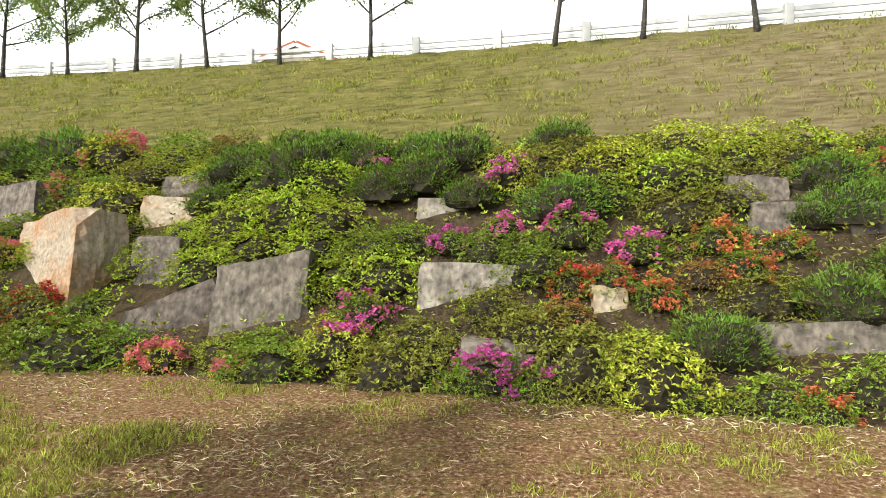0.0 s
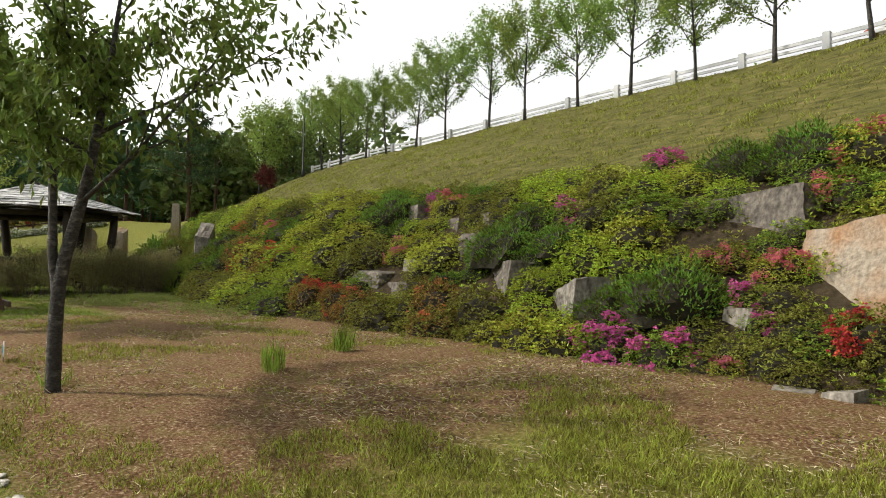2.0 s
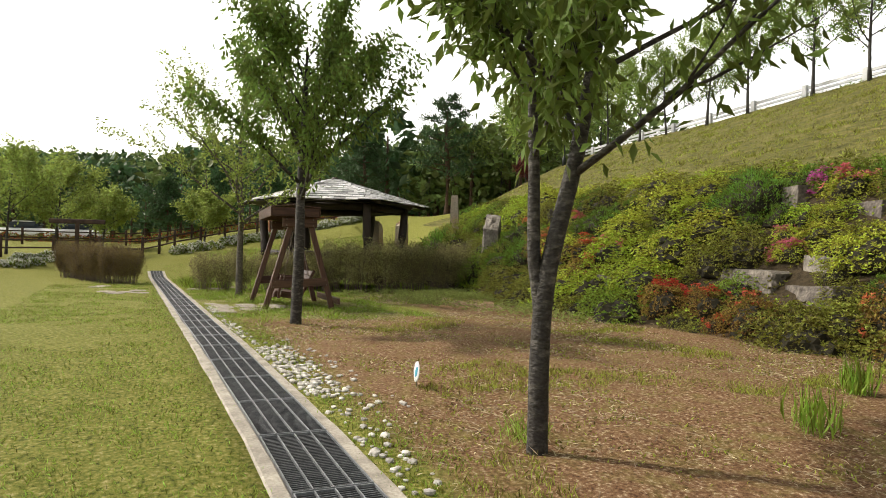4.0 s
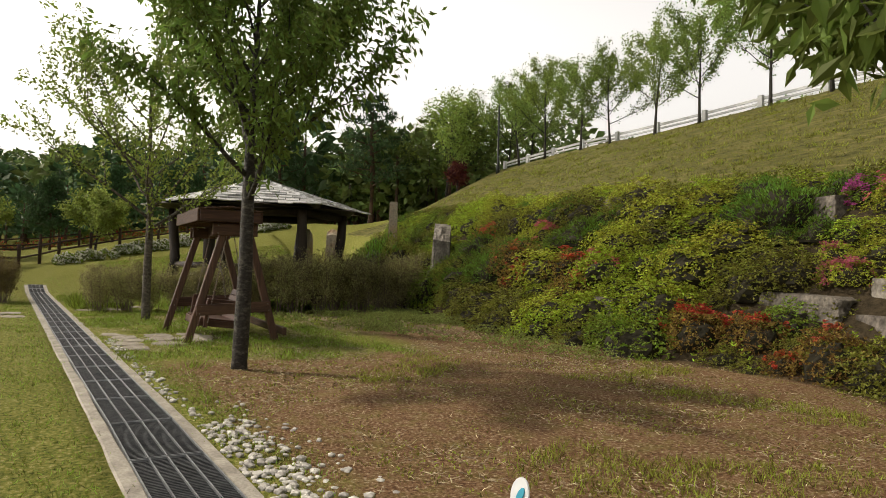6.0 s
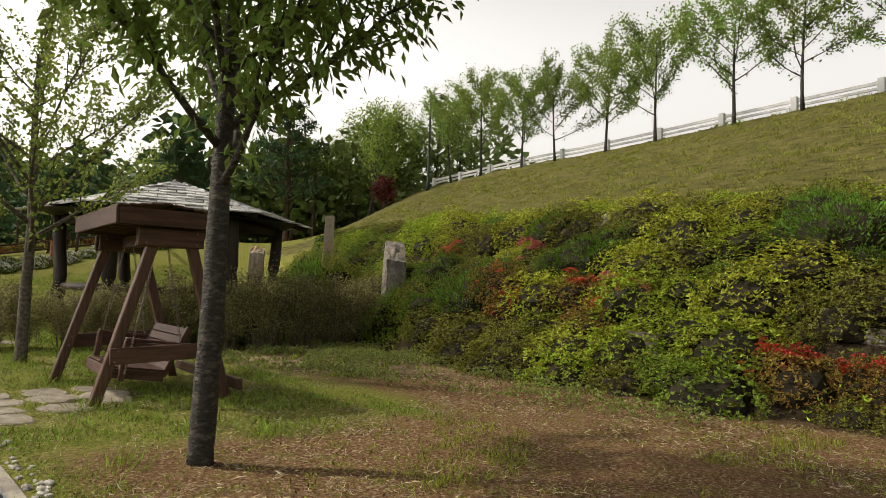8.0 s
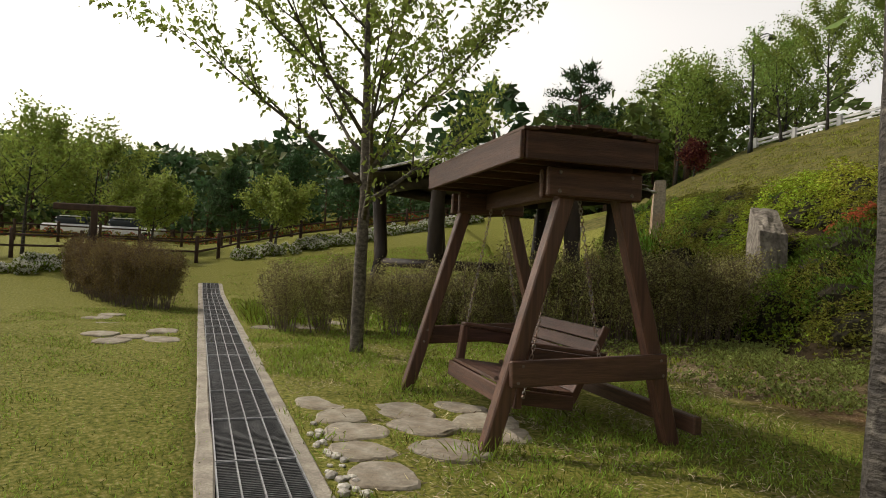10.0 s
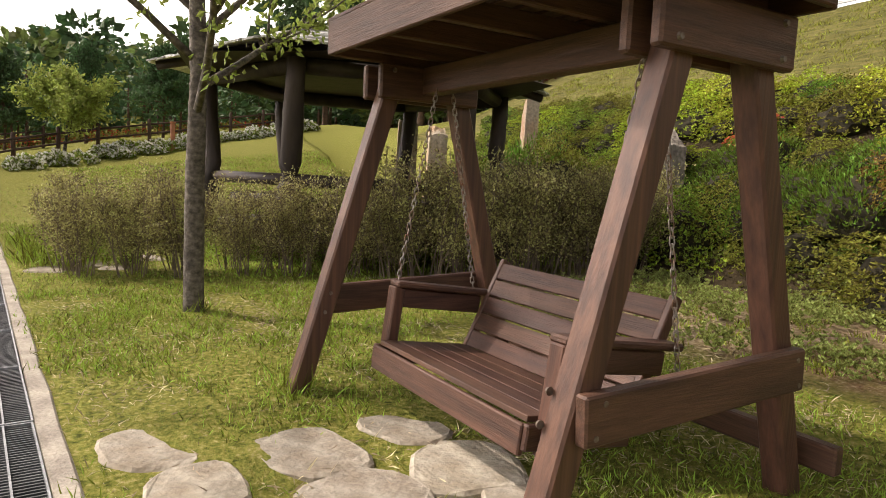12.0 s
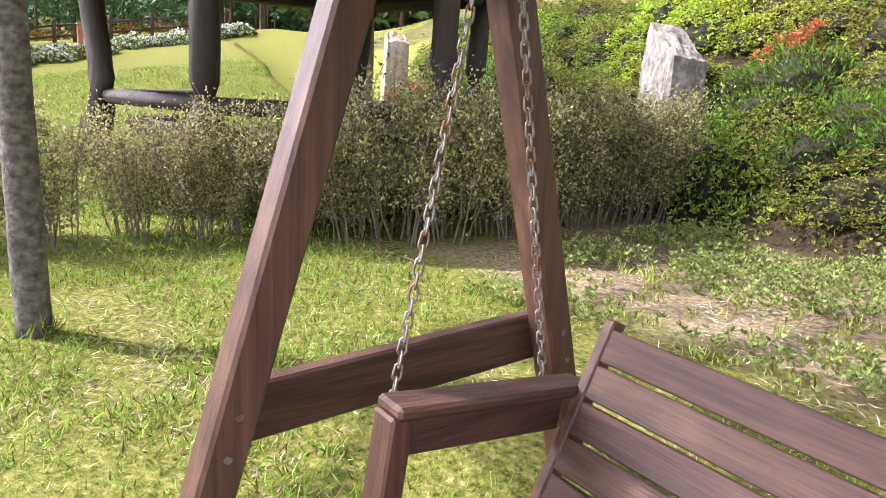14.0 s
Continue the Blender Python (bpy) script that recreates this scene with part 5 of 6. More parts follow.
# ---- stepping stones ----
STONE_SPOTS = [(-24.5, 1.88, 0.5), (-24.03, 1.94, 0.45), (-23.58, 1.95, 0.5), (-23.12, 1.88, 0.42), (-22.64, 1.89, 0.46), (-24.15, 2.45, 0.54), (-23.66, 2.47, 0.52), (-23.05, 2.44, 0.5), (-24.20, 2.97, 0.44), (-23.70, 2.97, 0.56), (-23.32, 2.97, 0.4),
               (-28.47, 0.48, 0.55), (-28.34, -0.08, 0.5), (-28.8, 0.12, 0.42), (-29.44, 0.46, 0.5), (-29.09, -0.3, 0.5), (-30.24, -0.36, 0.5), (-31.26, -0.59, 0.5), (-31.77, -0.47, 0.45), (-30.06, 1.94, 0.5), (-30.49, 2.55, 0.55), (-30.0, 2.6, 0.4), (-30.9, 3.1, 0.55)]


def build_stones():
    rng = random.Random(31)
    for x, y, s in STONE_SPOTS:
        n = 22
        wob = [rng.uniform(0, 6.28) for _ in range(3)]
        bm = bmesh.new()
        low, top, inner = [], [], []
        for k in range(n):
            a = 2 * math.pi * k / n
            p = 3.2
            sq = (abs(math.cos(a)) ** p + abs(math.sin(a)) ** p) ** (-1 / p)
            r = sq * (0.98 + 0.06 * math.sin(2 * a + wob[0]) + 0.05 * math.sin(3 * a + wob[1]) + 0.025 * math.sin(7 * a + wob[2]) + rng.uniform(-0.012, 0.012)) * s / 2
            cx, cy = math.cos(a) * r, math.sin(a) * r * 0.86
            low.append(bm.verts.new((cx * 1.02, cy * 1.02, -0.08)))
            top.append(bm.verts.new((cx, cy, 0.002 + rng.uniform(-0.004, 0.004))))
            inner.append(bm.verts.new((cx * 0.93, cy * 0.93, 0.012 + rng.uniform(-0.004, 0.004))))
        for k in range(n):
            j = (k + 1) % n
            bm.faces.new((low[k], low[j], top[j], top[k]))
            bm.faces.new((top[k], top[j], inner[j], inner[k]))
        bm.faces.new(inner)
        o = part("stepping_stone", bm, PAVER)
        o.matrix_world = pose(x, y, h(x, y), 0, 0, rng.uniform(-25, 25))
        tagged(o, "pale irregular stepping stone set in the lawn", "stepping stone", "stepping stones")


build_stones()


# ---- fences, lamp, small things ----
def build_fence(line, label):
    g = empty("wooden_fence", Matrix.Translation((line[0][0], line[0][1], h(*line[0]))), label, "fence")
    pts = []
    for (ax, ay), (bx, by) in zip(line, line[1:]):
        n = max(1, round(math.hypot(bx - ax, by - ay) / 1.8))
        pts += [(ax + (bx - ax) * i / n, ay + (by - ay) * i / n) for i in range(n)]
    pts.append(line[-1])
    v, f = tube([(0, 0, -0.2), (0, 0, 0.95), (0, 0, 1.0)], [0.07, 0.07, 0.05], 8)
    me = mesh_of("post", [tuple(p) for p in v], f, FENCE_WOOD, True)
    for x, y in pts:
        o = new("post", me)
        o.parent = g
        o.matrix_world = Matrix.Translation((x, y, h(x, y)))
    inv = g.matrix_world.inverted()
    for (ax, ay), (bx, by) in zip(pts, pts[1:]):
        for dz in (0.78, 0.42):
            v, f = tube([(ax, ay, h(ax, ay) + dz), (bx, by, h(bx, by) + dz)], [0.045, 0.04], 6)
            o = obj("rail", v, f, FENCE_WOOD, g, "", True)
            o.matrix_parent_inverse = inv


build_fence([(-44.0, -9), (-45.6, -3.0), (-45.8, 0.8), (-48.2, 2.4), (-50.2, 5.2), (-51.0, 9.0), (-51.5, 13.5)], "dark brown log fence across the lawn")
build_fence([(-55, -9), (-56.5, -2), (-58, 4)], "far dark brown log fence on the grass")


def build_lamp():
    x, y = -41.5, 22.6
    z = h(x, y)
    e = empty("street_lamp", Matrix.Translation((x, y, z)), "tall dark street lamp with a curved arm by the road", "street lamp")
    v, f = tube([(0, 0, -0.1), (0, 0, 0.4), (0, 0, 0.45), (0, 0, 5.1)], [0.11, 0.11, 0.06, 0.045], 10)
    obj("pole", v, f, LAMP_METAL, e, "", True)
    v, f = tube([(0, 0, 4.7), (0.35, 0, 4.88), (0.7, 0, 4.86), (0.95, 0, 4.7)], [0.03, 0.03, 0.028, 0.025], 6)
    obj("arm", v, f, LAMP_METAL, e, "", True)
    v, f = tube([(0, 0, 4.45), (0.3, 0, 4.72), (0.6, 0, 4.78), (0.85, 0, 4.72)], [0.018, 0.018, 0.018, 0.018], 6)
    obj("brace", v, f, LAMP_METAL, e, "", True)
    v, f = tube([(0.95, 0, 4.74), (0.95, 0, 4.66), (0.95, 0, 4.52)], [0.05, 0.13, 0.17], 10)
    obj("shade", v, f, LAMP_METAL, e, "bell-shaped lamp head", True)


build_lamp()


def build_label(x, y, turn):
    e = empty("plant_label", pose(x, y, h(x, y), 0, 0, turn), "small oval white plant label with a blue band", "plant label")
    v, f = tube([(0, 0, -0.08), (0, 0.0, 0.10)], [0.006, 0.006], 6)
    obj("stake", v, f, BOLT, e, "thin metal stake")
    for name, m, r, dy, k in (("plate", SIGN_WHITE, 0.075, 0.0, 1.45), ("band", SIGN_BLUE, 0.050, -0.0065, 1.2)):
        bm = bmesh.new()
        bmesh.ops.create_cone(bm, cap_ends=True, segments=20, radius1=r, radius2=r, depth=0.008, matrix=Matrix.Translation((0.012 if name == "band" else 0, dy, 0.15)) @ Matrix.Rotation(radians(38), 4, "Y") @ Matrix.Diagonal((1 if name == "plate" else 0.45, 1, k, 1)) @ Matrix.Rotation(math.pi / 2, 4, "X"))
        part(name, bm, m, e)


build_label(-15.1, 2.6, -8)


def build_house():
    x, y, z = -11.5, 31.2, 8.0
    e = empty("house", Matrix.Translation((x, y, z)), "low cream house with a terracotta roof beyond the road", "house")
    bm = box(3.2, 3.2, 2.3, Matrix.Translation((0, 0, 1.0)))
    part("wall", bm, PLASTER, e)
    bm = bmesh.new()
    tri = [((-1.6, -1.6, 2.14), (1.6, -1.6, 2.14), (0, -1.6, 2.86)), ((-1.6, -1.5, 2.14), (1.6, -1.5, 2.14), (0, -1.5, 2.86))]
    f, k = ([bm.verts.new(p) for p in t] for t in tri)
    bm.faces.new(f)
    bm.faces.new(k[::-1])
    for i in range(3):
        bm.faces.new((f[i], f[i - 1], k[i - 1], k[i]))
    part("gable", bm, PLASTER, e, "cream gable wall")
    for s in (-1, 1):
        roof = part("roof", beam((s * 1.02, -1.9, 2.54), (s * 1.02, 1.9, 2.54), 2.15, 0.10, None, 0.01), ROOF_RED, e, "terracotta tiled roof slope")
        m = Matrix.Translation((s * 1.02, 0, 2.54)) @ Matrix.Rotation(radians(s * 24), 4, "Y") @ Matrix.Translation((-s * 1.02, 0, -2.54))
        roof.data.transform(m)
        fascia = part("fascia", beam((s * 1.02, -1.93, 2.40), (s * 1.02, -1.87, 2.40), 2.1, 0.16, None, 0.01), SIGN_WHITE, e, "white fascia board")
        fascia.data.transform(m)
    w = part("window", box(0.9, 0.08, 0.8, Matrix.Translation((0, -1.62, 1.4)), 0.02), SIGN_WHITE, e, "white framed window")
    part("pane", box(0.75, 0.04, 0.65, Matrix.Translation((0, -1.67, 1.4))), GLASS_DARK, w)


build_house()


def build_marker(x, y, tall, name, label, m, cross=False):
    z = h(x, y)
    e = empty(name, Matrix.Translation((x, y, z)), label, "post")
    part("post", box(0.14, 0.14, tall + 0.2, Matrix.Translation((0, 0, tall / 2 - 0.1)), 0.015), m, e)
    if cross:
        part("crossbeam", beam((-0.2, -0.9, tall - 0.05), (0.2, 0.9, tall - 0.05), 0.12, 0.16, None, 0.02), m, e)
    else:
        part("cap", box(0.18, 0.18, 0.06, Matrix.Translation((0, 0, tall + 0.03)), 0.015), m, e)


build_marker(-37.0, -1.5, 2.1, "trellis_post", "dark weathered trellis post with a crossbeam", FENCE_WOOD, True)
build_marker(-47.2, 7.2, 0.95, "marker_post", "short reddish wooden marker post on the grass", POST_ORANGE)


def build_car(x, y, turn):
    e = empty("parked_car", pose(x, y, h(x, y), 0, 0, turn), "small white car parked far across the lawn", "car")
    bm = box(4.2, 1.7, 0.62, Matrix.Translation((0, 0, 0.62)), 0.14)
    part("body", bm, CAR_PAINT, e)
    bm = box(2.2, 1.45, 0.55, Matrix.Translation((-0.2, 0, 1.18)), 0.2)
    part("cabin", bm, GLASS_DARK, e, "dark glazed cabin")
    part("roof", box(1.5, 1.3, 0.06, Matrix.Translation((-0.2, 0, 1.46)), 0.02), CAR_PAINT, e)
    for dx in (-1.3, 1.3):
        for dy in (-0.78, 0.78):
            bm = bmesh.new()
            bmesh.ops.create_cone(bm, cap_ends=True, segments=16, radius1=0.31, radius2=0.31, depth=0.2, matrix=Matrix.Translation((dx, dy, 0.31)) @ Matrix.Rotation(math.pi / 2, 4, "X"))
            part("wheel", bm, RUBBER, e)


build_car(-68.0, -3.4, 70)
build_car(-71.0, -7.0, 75)


# ---- far trees ----
def clump_tree(rng, nr, x, y, z, tall, wide, pine):
    """Leaf clumps of one far tree."""
    n = 200
    if pine:
        lay = nr.integers(0, 6, n)
        zz = 0.24 + 0.76 * (lay + nr.uniform(-0.25, 0.25, n)) / 5.5
        r = wide * np.sqrt(nr.uniform(0, 1, n)) * (1.08 - zz * 0.85)
    else:
        zz = nr.uniform(0.10, 1, n)
        r = wide * np.sqrt(nr.uniform(0.2, 1, n)) * np.sqrt(np.clip(1 - ((zz - 0.52) / 0.5) ** 2, 0.05, 1))
    a = nr.uniform(0, 6.28, n)
    p = np.stack([x + np.cos(a) * r, y + np.sin(a) * r, z + zz * tall], 1)
    w = np.stack([np.cos(a), np.sin(a), nr.uniform(-0.3, 0.8, n)], 1) + nr.normal(size=(n, 3)) * 0.5
    ln = nr.uniform(0.5, 1.1, n) * wide * 0.28
    return leaves(p, w, ln, ln * nr.uniform(0.5, 0.9, n), nr)


def woodland(name, spots, material, label, pine_share, seed):
    rng, nr = random.Random(seed), np.random.default_rng(seed)
    vs, fs, tb, k = [], [], [], 0
    for x, y, tall in spots:
        z = h(x, y)
        if x < -64:
            far = -21 - x
            slope = 0.135 + 0.072 * min(max(((y - 1) / far - 0.03) / 0.13, 0), 1) + rng.uniform(-0.012, 0.006)
            tall = min(tall, 1.2 + slope * far - z)
            if tall < 2.2:
                continue
        v, f = clump_tree(rng, nr, x, y, z, tall, tall * rng.uniform(0.34, 0.52), rng.random() < pine_share)
        vs.append(v)
        fs.append(f + k)
        k += len(v)
        tb.append(tube([(x, y, z - 0.3), (x + rng.uniform(-0.2, 0.2), y, z + tall * 0.75)], [0.025 * tall, 0.008 * tall], 5))
    o = obj(name, np.concatenate(vs), np.concatenate(fs), material)
    tagged(o, label, "woodland", kind="stuff")
    tv, tf = join(tb)
    t = obj("woodland_trunks", tv, tf, BARK_PINE)
    tagged(t, "dark trunks of the far woodland trees", "woodland", kind="stuff")


def build_woods():
    rng = random.Random(90)
    dark, light, scrub = [], [], []
    for i in range(900):
        x = -rng.uniform(74, 180)
        y = rng.uniform(-75, 110)
        (dark if rng.random() < 0.62 else light).append((x, y, rng.uniform(6.5, 10.5)))
    for i in range(26):
        dark.append((-rng.uniform(64, 76), rng.uniform(-22, 46), rng.uniform(3.2, 5.2)))
    for i in range(60):
        dark.append((-rng.uniform(56, 80), rng.uniform(16, 60), rng.uniform(5, 9)))
    for i in range(34):
        light.append((-rng.uniform(44.5, 58), rng.uniform(20, 34), rng.uniform(4.5, 6.5)))
    for i in range(90):
        x = rng.uniform(-45, -12)
        scrub.append((x, float(curve(x, ROAD_X, ROAD_Y)) + rng.uniform(7.6, 10.5), rng.uniform(1.3, 2.5)))
    for i in range(30):
        x = rng.uniform(-12, 14)
        scrub.append((x, float(curve(x, ROAD_X, ROAD_Y)) + rng.uniform(7.6, 10), rng.uniform(0.7, 1.5)))
    woodland("pine_woodland", dark, LEAF_PINE, "dark pine woodland on the far hill", 0.75, 91)
    woodland("broadleaf_woodland", light, LEAF_FOREST, "fresh green broadleaf woodland on the far hill", 0.0, 92)
    woodland("scrub_woodland", scrub, LEAF_FOREST, "low green scrub behind the road", 0.0, 93)


build_woods()


def pine(x, y, tall, seed):
    """A garden pine in flat layered tufts."""
    rng, nr = random.Random(seed), np.random.default_rng(seed)
    z = h(x, y)
    e = empty("pine_tree", Matrix.Translation((x, y, z)), "spreading dark green pine tree on the far lawn", "tree", "pines of the lawn")
    tb = [tube([(0, 0, -0.3), (0.1, 0.05, tall * 0.35), (0, -0.1, tall * 0.7), (0.1, 0, tall * 0.97)], [tall * 0.028, tall * 0.022, tall * 0.014, 0.02], 8)]
    pts = []
    for i in range(22):
        t = 0.30 + 0.68 * i / 21
        a = i * 2.4 + rng.uniform(-0.3, 0.3)
        ln = tall * 0.42 * (1.12 - t) ** 0.75 * rng.uniform(0.8, 1.1)
        s, q = Vector((0, 0, tall * t)), Vector((math.cos(a) * ln, math.sin(a) * ln, tall * t + ln * 0.18))
        tb.append(tube([s, s.lerp(q, 0.5) + Vector((0, 0, -0.03)), q], [0.05, 0.035, 0.015], 5))
        for k in range(26):
            c = s.lerp(q, rng.uniform(0.35, 1.05))
            pts.append(c + Vector((rng.gauss(0, ln * 0.16), rng.gauss(0, ln * 0.16), rng.gauss(0.05, 0.10))))
    tv, tf = join(tb)
    obj("trunk", tv, tf, BARK_PINE, e, "", True)
    p = np.repeat(np.array(pts), 9, 0)
    p = p + nr.normal(size=p.shape) * 0.10
    v, f = leaves(p, nr.normal(size=p.shape) + np.array([0, 0, 0.9]), nr.uniform(0.16, 0.34, len(p)), nr.uniform(0.05, 0.1, len(p)), nr)
    obj("crown", v, f, LEAF_PINE, e)
    return e


for i, (x, y, tall) in enumerate([(-48.5, 18.5, 7.4), (-53.5, 23.0, 6.4), (-56.0, 15.5, 6.0), (-52.5, 27.5, 7.0), (-60.0, 6.0, 4.6), (-57.0, 9.0, 4.0), (-58.5, 2.5, 4.0), (-63.0, -2.0, 4.6), (-62.0, 11.0, 5.0)]):
    pine(x, y, tall, 120 + i)

for i, (x, y, tall, leaf) in enumerate([(-44.8, 21.5, 4.6, LEAF_LIGHT), (-46.4, 23.3, 5.0, LEAF_LIGHT), (-47.8, 25.6, 5.2, LEAF_ROAD), (-45.5, 26.5, 4.8, LEAF_ROAD), (-49.5, 23.0, 5.2, LEAF_LIGHT), (-44.0, 27.0, 4.6, LEAF_ROAD)]):
    tree("broadleaf_tree", "light green broadleaf tree at the end of the road", (x, y, h(x, y)), (0.2, 0.1, 0), tall, 0.08, 150 + i, BARK, leaf, limbs=11, first=0.22, spread=0.55, per_tip=7, length=0.16, scatter=0.2, up=0.7, group="trees at the road's end")
tree("maple_tree", "small dark red maple near the street lamp", (-43.0, 21.0, h(-43, 21)), (0, 0, 0), 1.3, 0.05, 170, BARK, LEAF_RED, limbs=8, first=0.2, spread=0.5, per_tip=8, length=0.12, scatter=0.12)
for i, (x, y, tall) in enumerate([(-48.5, -3.2, 3.3), (-52.0, -1.2, 2.3), (-49.5, 4.0, 2.2), (-46.5, -5.0, 3.8)]):
    tree("broadleaf_tree", "bright green spreading tree on the lawn", (x, y, h(x, y)), (0.1, 0.2, 0), tall, 0.07, 180 + i, BARK, LEAF_LIGHT, limbs=10, first=0.3, spread=1.0, per_tip=15, length=0.16, scatter=0.16, up=0.25, group="trees of the far lawn")


def bush_row(name, spots, leaf, petals, share, label, seed):
    """Far low bushes, foliage and blossom each joined into one object."""
    nr = np.random.default_rng(seed)
    lp, lw, bp, bw = [], [], [], []
    for k, (x, y, r) in enumerate(spots):
        pts, ways = shrub_points(170, k % 7, nr)
        p = pts * np.array([r, r, r * 0.75]) + np.array([x, y, h(x, y)])
        lp.append(p)
        lw.append(ways + np.array([0, 0, 0.5]))
        take = nr.random(len(p)) < share
        bp.append(p[take] * 1.0 + np.array([0, 0, 0.03]))
        bw.append(ways[take] + np.array([0, 0, 0.6]))
    v, f = rosettes(np.concatenate(lp), np.concatenate(lw), nr, 4, 0.10, 0.5)
    tagged(obj(name, v, f, leaf), label, "shrub", kind="stuff")
    v, f = rosettes(np.concatenate(bp), np.concatenate(bw), nr, 4, 0.09, 0.8)
    tagged(obj(name.replace("bush", "blossom"), v, f, petals), label, "shrub", kind="stuff")


def build_far_azaleas():
    rng = random.Random(44)
    white = [(-45.6 - 5.0 * i / 43 + rng.uniform(-0.5, 0.5), 2.6 + 11.5 * i / 43 + rng.uniform(-0.7, 0.7), rng.uniform(0.35, 0.55)) for i in range(44)]
    white += [(-40.5 - rng.uniform(0, 4), -3.4 + rng.uniform(-1.6, 1.5), rng.uniform(0.3, 0.45)) for _ in range(10)]
    bush_row("white_azalea_bush", white, LEAF_GREEN, PETAL_WHITE, 0.6, "white-flowering azaleas along the log fence", 45)
    red = [(-66 + rng.uniform(-1, 1), -12 + i * 1.1, rng.uniform(0.6, 0.85)) for i in range(36)]
    bush_row("red_azalea_bush", red, LEAF_OLIVE, PETAL_RED, 0.3, "low dark red azaleas far across the lawn", 46)


build_far_azaleas()


# ---- grass, weeds, straw, pebbles ----
def scatter(name, xy, count, length, width, material, label, seed, spread=0.05, lean=0.5):
    """Blades in tufts, laid on the ground as one object."""
    nr = np.random.default_rng(seed)
    p = np.repeat(np.asarray(xy), count, 0)
    p = p + nr.normal(size=p.shape) * spread
    z = height(p[:, 0], p[:, 1])
    w = np.stack([nr.normal(size=len(p)) * lean, nr.normal(size=len(p)) * lean, np.ones(len(p))], 1)
    ln = nr.uniform(0.6, 1.3, len(p)) * length
    v, f = leaves(np.column_stack([p, z - 0.01]), w, ln, np.full(len(p), width) * nr.uniform(0.7, 1.3, len(p)), nr, 0.5)
    o = obj(name, v, f, material)
    return tagged(o, label, "grass", kind="stuff")


def build_grass():
    nr = np.random.default_rng(17)

    def area(n, x0, x1, y0, y1):
        return np.stack([nr.uniform(x0, x1, n), nr.uniform(y0, y1, n)], 1)

    def clear(p):
        k = (np.abs(p[:, 1] - 1.25) > 0.35)
        for x, y, s in STONE_SPOTS:
            k &= np.hypot(p[:, 0] - x, p[:, 1] - y) > s * 0.5 + 0.05
        return p[k]
    lush = clear(np.concatenate([area(5200, -28.6, -20.6, 1.6, 5.4), area(900, -36, -28.6, 1.6, 4), area(700, -42, -33, -1, 4)]))
    patchy = np.array([noise.noise(Vector((x * 0.8, y * 0.8, 7))) for x, y in lush])
    patchy -= np.clip((lush[:, 0] + 21.8) * 0.5, 0, 1)
    scatter("lawn_grass", lush[patchy > -0.28], 8, 0.075, 0.0065, LEAF_GRASS, "lush green lawn grass round the swing", 18, 0.06, 0.7)
    beyond = area(13000, -45.0, -28.8, 3.6, 13.0)
    beyond = beyond[beyond[:, 1] < curve(beyond[:, 0], FOOT_X, FOOT_Y) - 0.2]
    scatter("lawn_grass", beyond, 6, 0.08, 0.014, LEAF_GRASS, "short lawn grass behind the pavilion", 29, 0.09, 0.7)
    left = clear(np.concatenate([area(6500, -33, -5, -1.8, 0.9), area(900, -21, -8, 1.6, 2.1)]))
    scatter("short_grass", left, 9, 0.045, 0.006, LEAF_GRASS, "short mown grass beside the drain", 19, 0.06, 0.8)
    weeds = np.concatenate([area(7500, -20.5, 3.0, 1.9, 8.0), area(2600, -11.0, -4.4, 1.9, 6.2)])
    dens = np.array([noise.noise(Vector((x * 0.7, y * 0.7, 1))) + (0.02 if x > -10.5 else -0.12) + 0.44 * min(1.0, max(0.0, 2.2 - 2.0 * math.hypot((x + 7.7) / 3.0, (y - 3.7) / 2.4))) - (0.45 if y > float(curve(x, FOOT_X, FOOT_Y)) - 0.35 else 0) for x, y in weeds])
    scatter("weed_tuft", weeds[dens > 0.12], 18, 0.075, 0.0065, LEAF_WEED, "scattered green weeds on the bare soil", 20, 0.045, 0.55)
    seedlings = area(10000, -21, 3.0, 1.7, 8.3)
    scatter("seedling", seedlings, 4, 0.035, 0.012, LEAF_WEED, "tiny weed seedlings on the soil", 21, 0.05, 1.0)
    scatter("dry_straw", np.concatenate([area(21000, -12, 3.0, 1.7, 8.4), area(13000, -27, -12, 1.7, 8.4)]), 2, 0.08, 0.007, STRAW, "dry straw and dead stems on the soil", 22, 0.05, 6.0)
    scatter("dead_grass", clear(area(7000, -28.6, -20.6, 1.6, 5.6)), 2, 0.07, 0.005, STRAW, "dead straw between the lawn grass", 28, 0.05, 3.0)
    sx = area(15000, -40, 6, 10, 22)
    top, road = curve(sx[:, 0], TOP_X, TOP_Y), curve(sx[:, 0], ROAD_X, ROAD_Y)
    sx = sx[(sx[:, 1] > top + 0.05) & (sx[:, 1] < road + 0.6)]
    scatter("bank_grass", sx, 6, 0.075, 0.012, LEAF_OLIVE, "short dry grass on the bank", 23, 0.09, 0.7)
    tuft = np.array([noise.noise(Vector((x * 0.9, y * 2.2, 11))) for x, y in sx])
    scatter("bank_tuft", sx[tuft > 0.12], 7, 0.13, 0.014, LEAF_WEED, "taller grass tufts on the bank", 26, 0.06, 0.6)
    cover = np.concatenate([area(2800, -27.4, -19.0, 4.8, 10.0), area(1500, -27.4, -23.5, 5.2, 10.0)])
    cover = cover[(cover[:, 1] < curve(cover[:, 0], FOOT_X, FOOT_Y) + np.where(cover[:, 0] < -24.2, 1.1, 0.5)) & (cover[:, 1] > 5.2 + 0.24 * (cover[:, 0] + 27))]
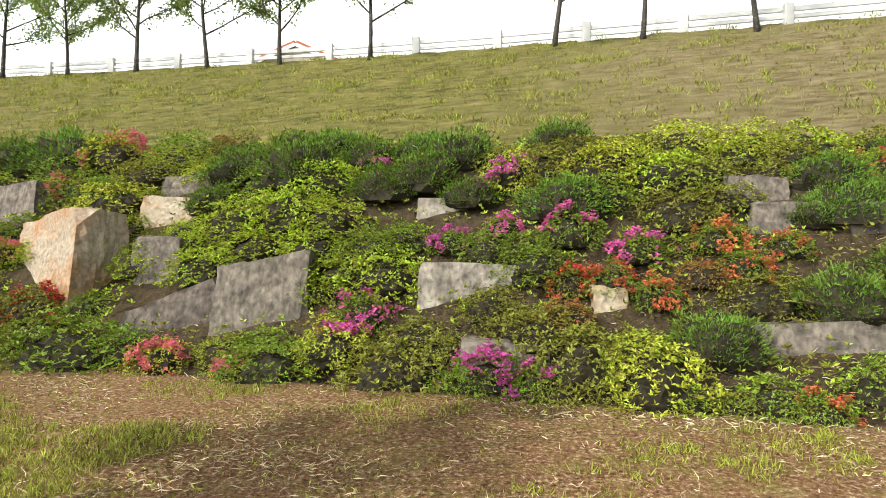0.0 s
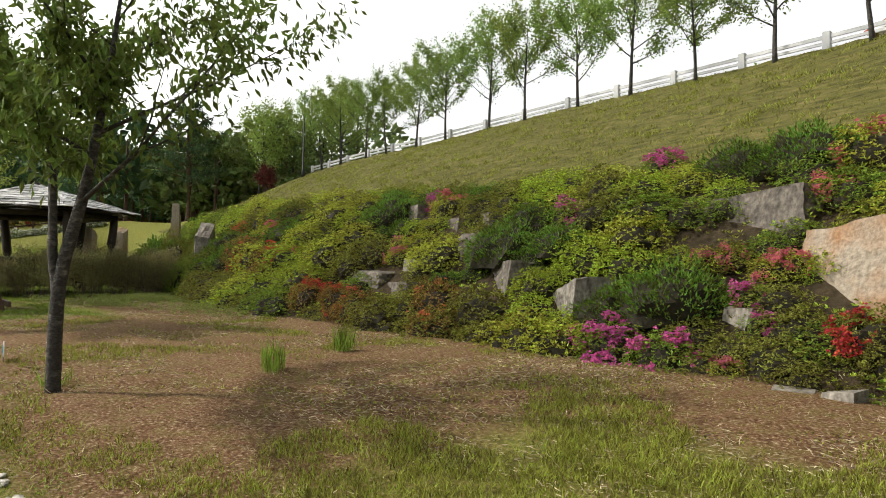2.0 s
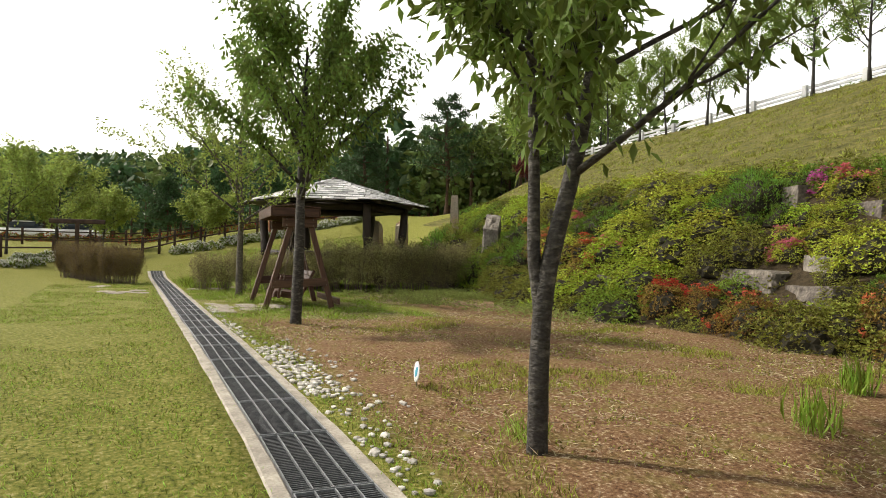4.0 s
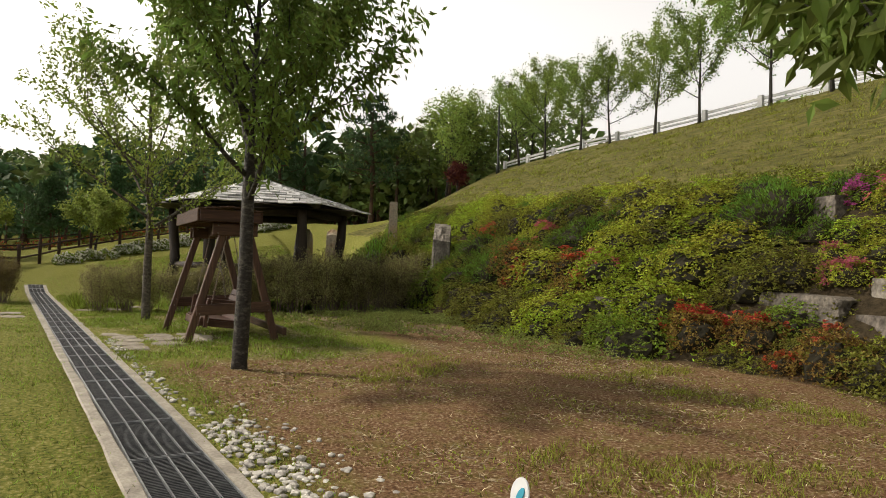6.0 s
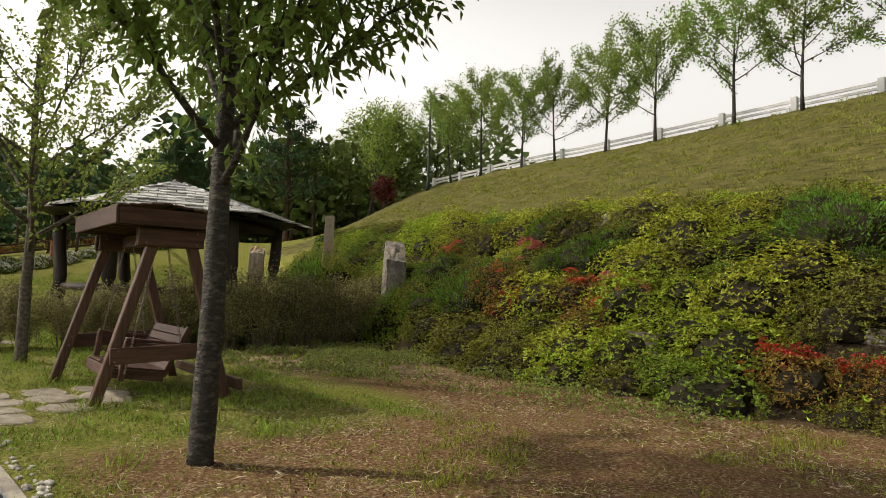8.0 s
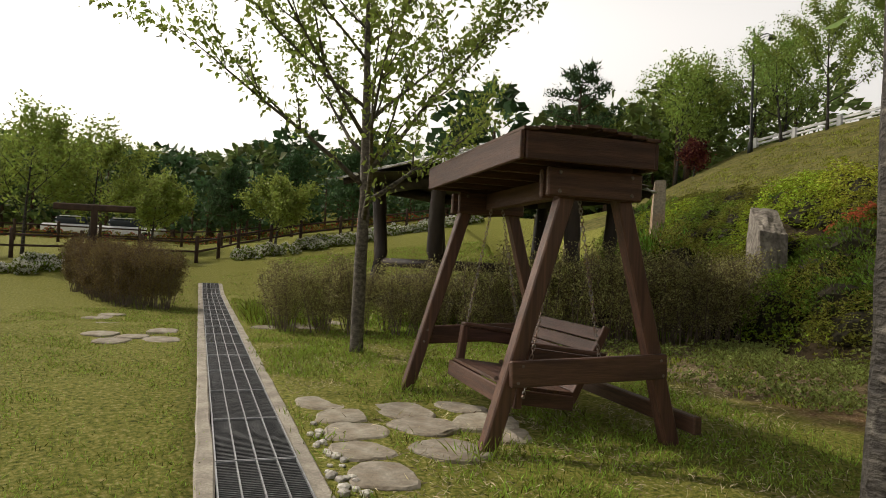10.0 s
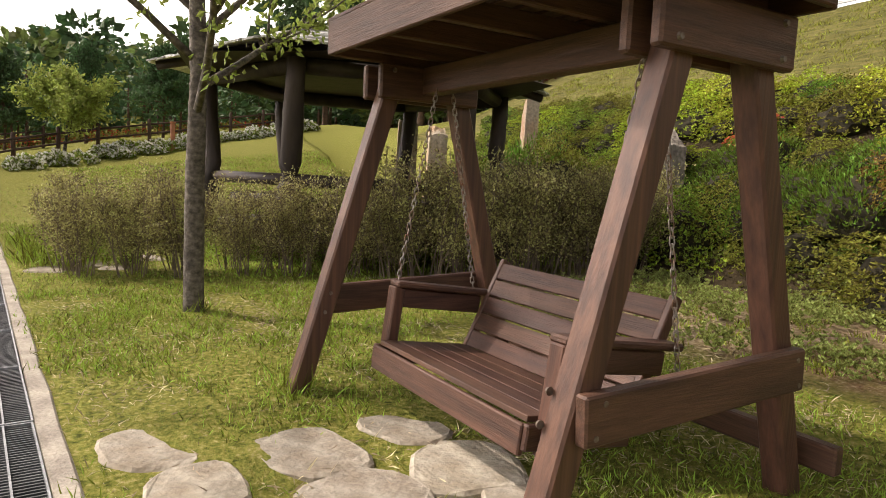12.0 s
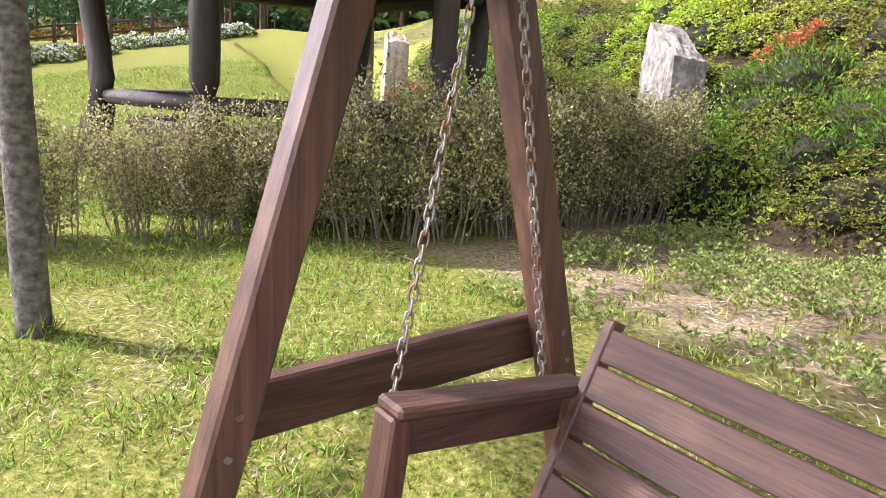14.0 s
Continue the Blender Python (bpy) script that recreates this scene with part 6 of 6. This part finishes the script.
    pt = np.array([noise.noise(Vector((x * 0.9, y * 0.9, 4))) for x, y in cover])
    cover = cover[pt > np.where(cover[:, 0] < -23.5, 0.02, -0.05)]
    z = height(cover[:, 0], cover[:, 1])
    up = np.tile([0, 0, 1.0], (len(cover) * 3, 1))
    pts = np.repeat(np.column_stack([cover, z + 0.02]), 3, 0) + nr.normal(size=(len(cover) * 3, 3)) * np.array([0.07, 0.07, 0.02])
    pts[:, 2] += nr.uniform(0, 0.13, len(pts))
    v, f = rosettes(pts, up, nr, 8, 0.04, 0.42, 0.6)
    tagged(obj("ground_cover_plant", v, f, LEAF_COVER), "low grey-green ground cover at the foot of the bank", "ground cover", kind="stuff")
    sprouts = area(230, -27.6, -23.6, 5.6, 10.0)
    sprouts = sprouts[sprouts[:, 1] < curve(sprouts[:, 0], FOOT_X, FOOT_Y) + 0.9]
    scatter("weed_tuft", sprouts, 12, 0.085, 0.012, LEAF_WEED, "upright yellow-green weeds on the sandy soil", 31, 0.035, 0.45)
    bed = area(26000, -28, 6, 5, 13.5)
    foot, top = curve(bed[:, 0], FOOT_X, FOOT_Y), curve(bed[:, 0], TOP_X, TOP_Y)
    bed = bed[(bed[:, 1] > foot + 0.15) & (bed[:, 1] < top + 0.1)]
    for a, b, w, ht, *rest in ROCKS:
        bed = bed[~((np.abs(bed[:, 0] - a) < w * 0.5) & (bed[:, 1] > b - 0.1) & (bed[:, 1] < b + 0.6))]
    tone = np.array([noise.noise(Vector((x * 0.6, y * 0.9, 5))) for x, y in bed])
    for keep, leaf, name, label in ((tone > 0, LEAF_LIME, "azalea_shoot", "low light green azalea shoots between the bushes"), (tone <= 0, LEAF_OLIVE, "evergreen_shoot", "low dark evergreen shoots between the bushes")):
        q = bed[keep]
        pts = np.column_stack([q, height(q[:, 0], q[:, 1]) + nr.uniform(0.02, 0.22, len(q))])
        v, f = rosettes(pts, np.tile([0, -0.3, 1.0], (len(q), 1)), nr, 5, 0.055, 0.42)
        tagged(obj(name, v, f, leaf), label, "shrub", kind="stuff")
    iris = np.array([(-13.3, 6.05), (-13.25, 6.0), (-13.35, 6.1), (-12.85, 4.75), (-12.7, 4.65)])
    scatter("iris_clump", iris, 40, 0.32, 0.016, LEAF_GREEN, "upright iris leaves in a clump on the soil", 24, 0.06, 0.16)
    clump = np.array([(-20.9, 3.4), (-21.2, 3.6), (-21.5, 3.3), (-20.5, 2.2), (-13.5, 2.75), (-13.4, 2.65), (-27.3, 2.8), (-24.9, 2.65), (-22.9, 2.6)])
    scatter("grass_clump", clump, 60, 0.17, 0.008, LEAF_GRASS, "longer grass round the trunks and posts", 25, 0.09, 0.5)
    tall = area(90, -33.0, -29.9, 1.75, 2.9)
    scatter("tall_weed", tall, 26, 0.30, 0.016, LEAF_GRASS, "tall bright green weeds beside the drain", 27, 0.09, 0.45)
    # pebbles beside the drain
    pb = np.concatenate([area(330, -17.8, -15.0, 1.6, 2.0), area(110, -18.6, -14.0, 1.62, 2.3), area(160, -14, -9, 1.6, 1.85), area(120, -24, -18, 1.6, 1.75)])
    bm = bmesh.new()
    bmesh.ops.create_icosphere(bm, subdivisions=1, radius=1)
    bv = np.array([v.co[:] for v in bm.verts])
    bf = np.array([[v.index for v in q.verts] for q in bm.faces])
    bm.free()
    vs, fs = [], []
    for i, (x, y) in enumerate(pb):
        s = nr.uniform(0.012, 0.036)
        vs.append(bv * (1 + nr.uniform(-0.2, 0.2, bv.shape)) * s * np.array([1.2, 1, 0.6]) + np.array([x, y, float(height(x, y)) + s * 0.3]))
        fs.append(bf + i * len(bv))
    tagged(obj("pebble", np.concatenate(vs), np.concatenate(fs), PEBBLE), "white pebbles scattered beside the drain", "pebble", kind="stuff")


build_grass()
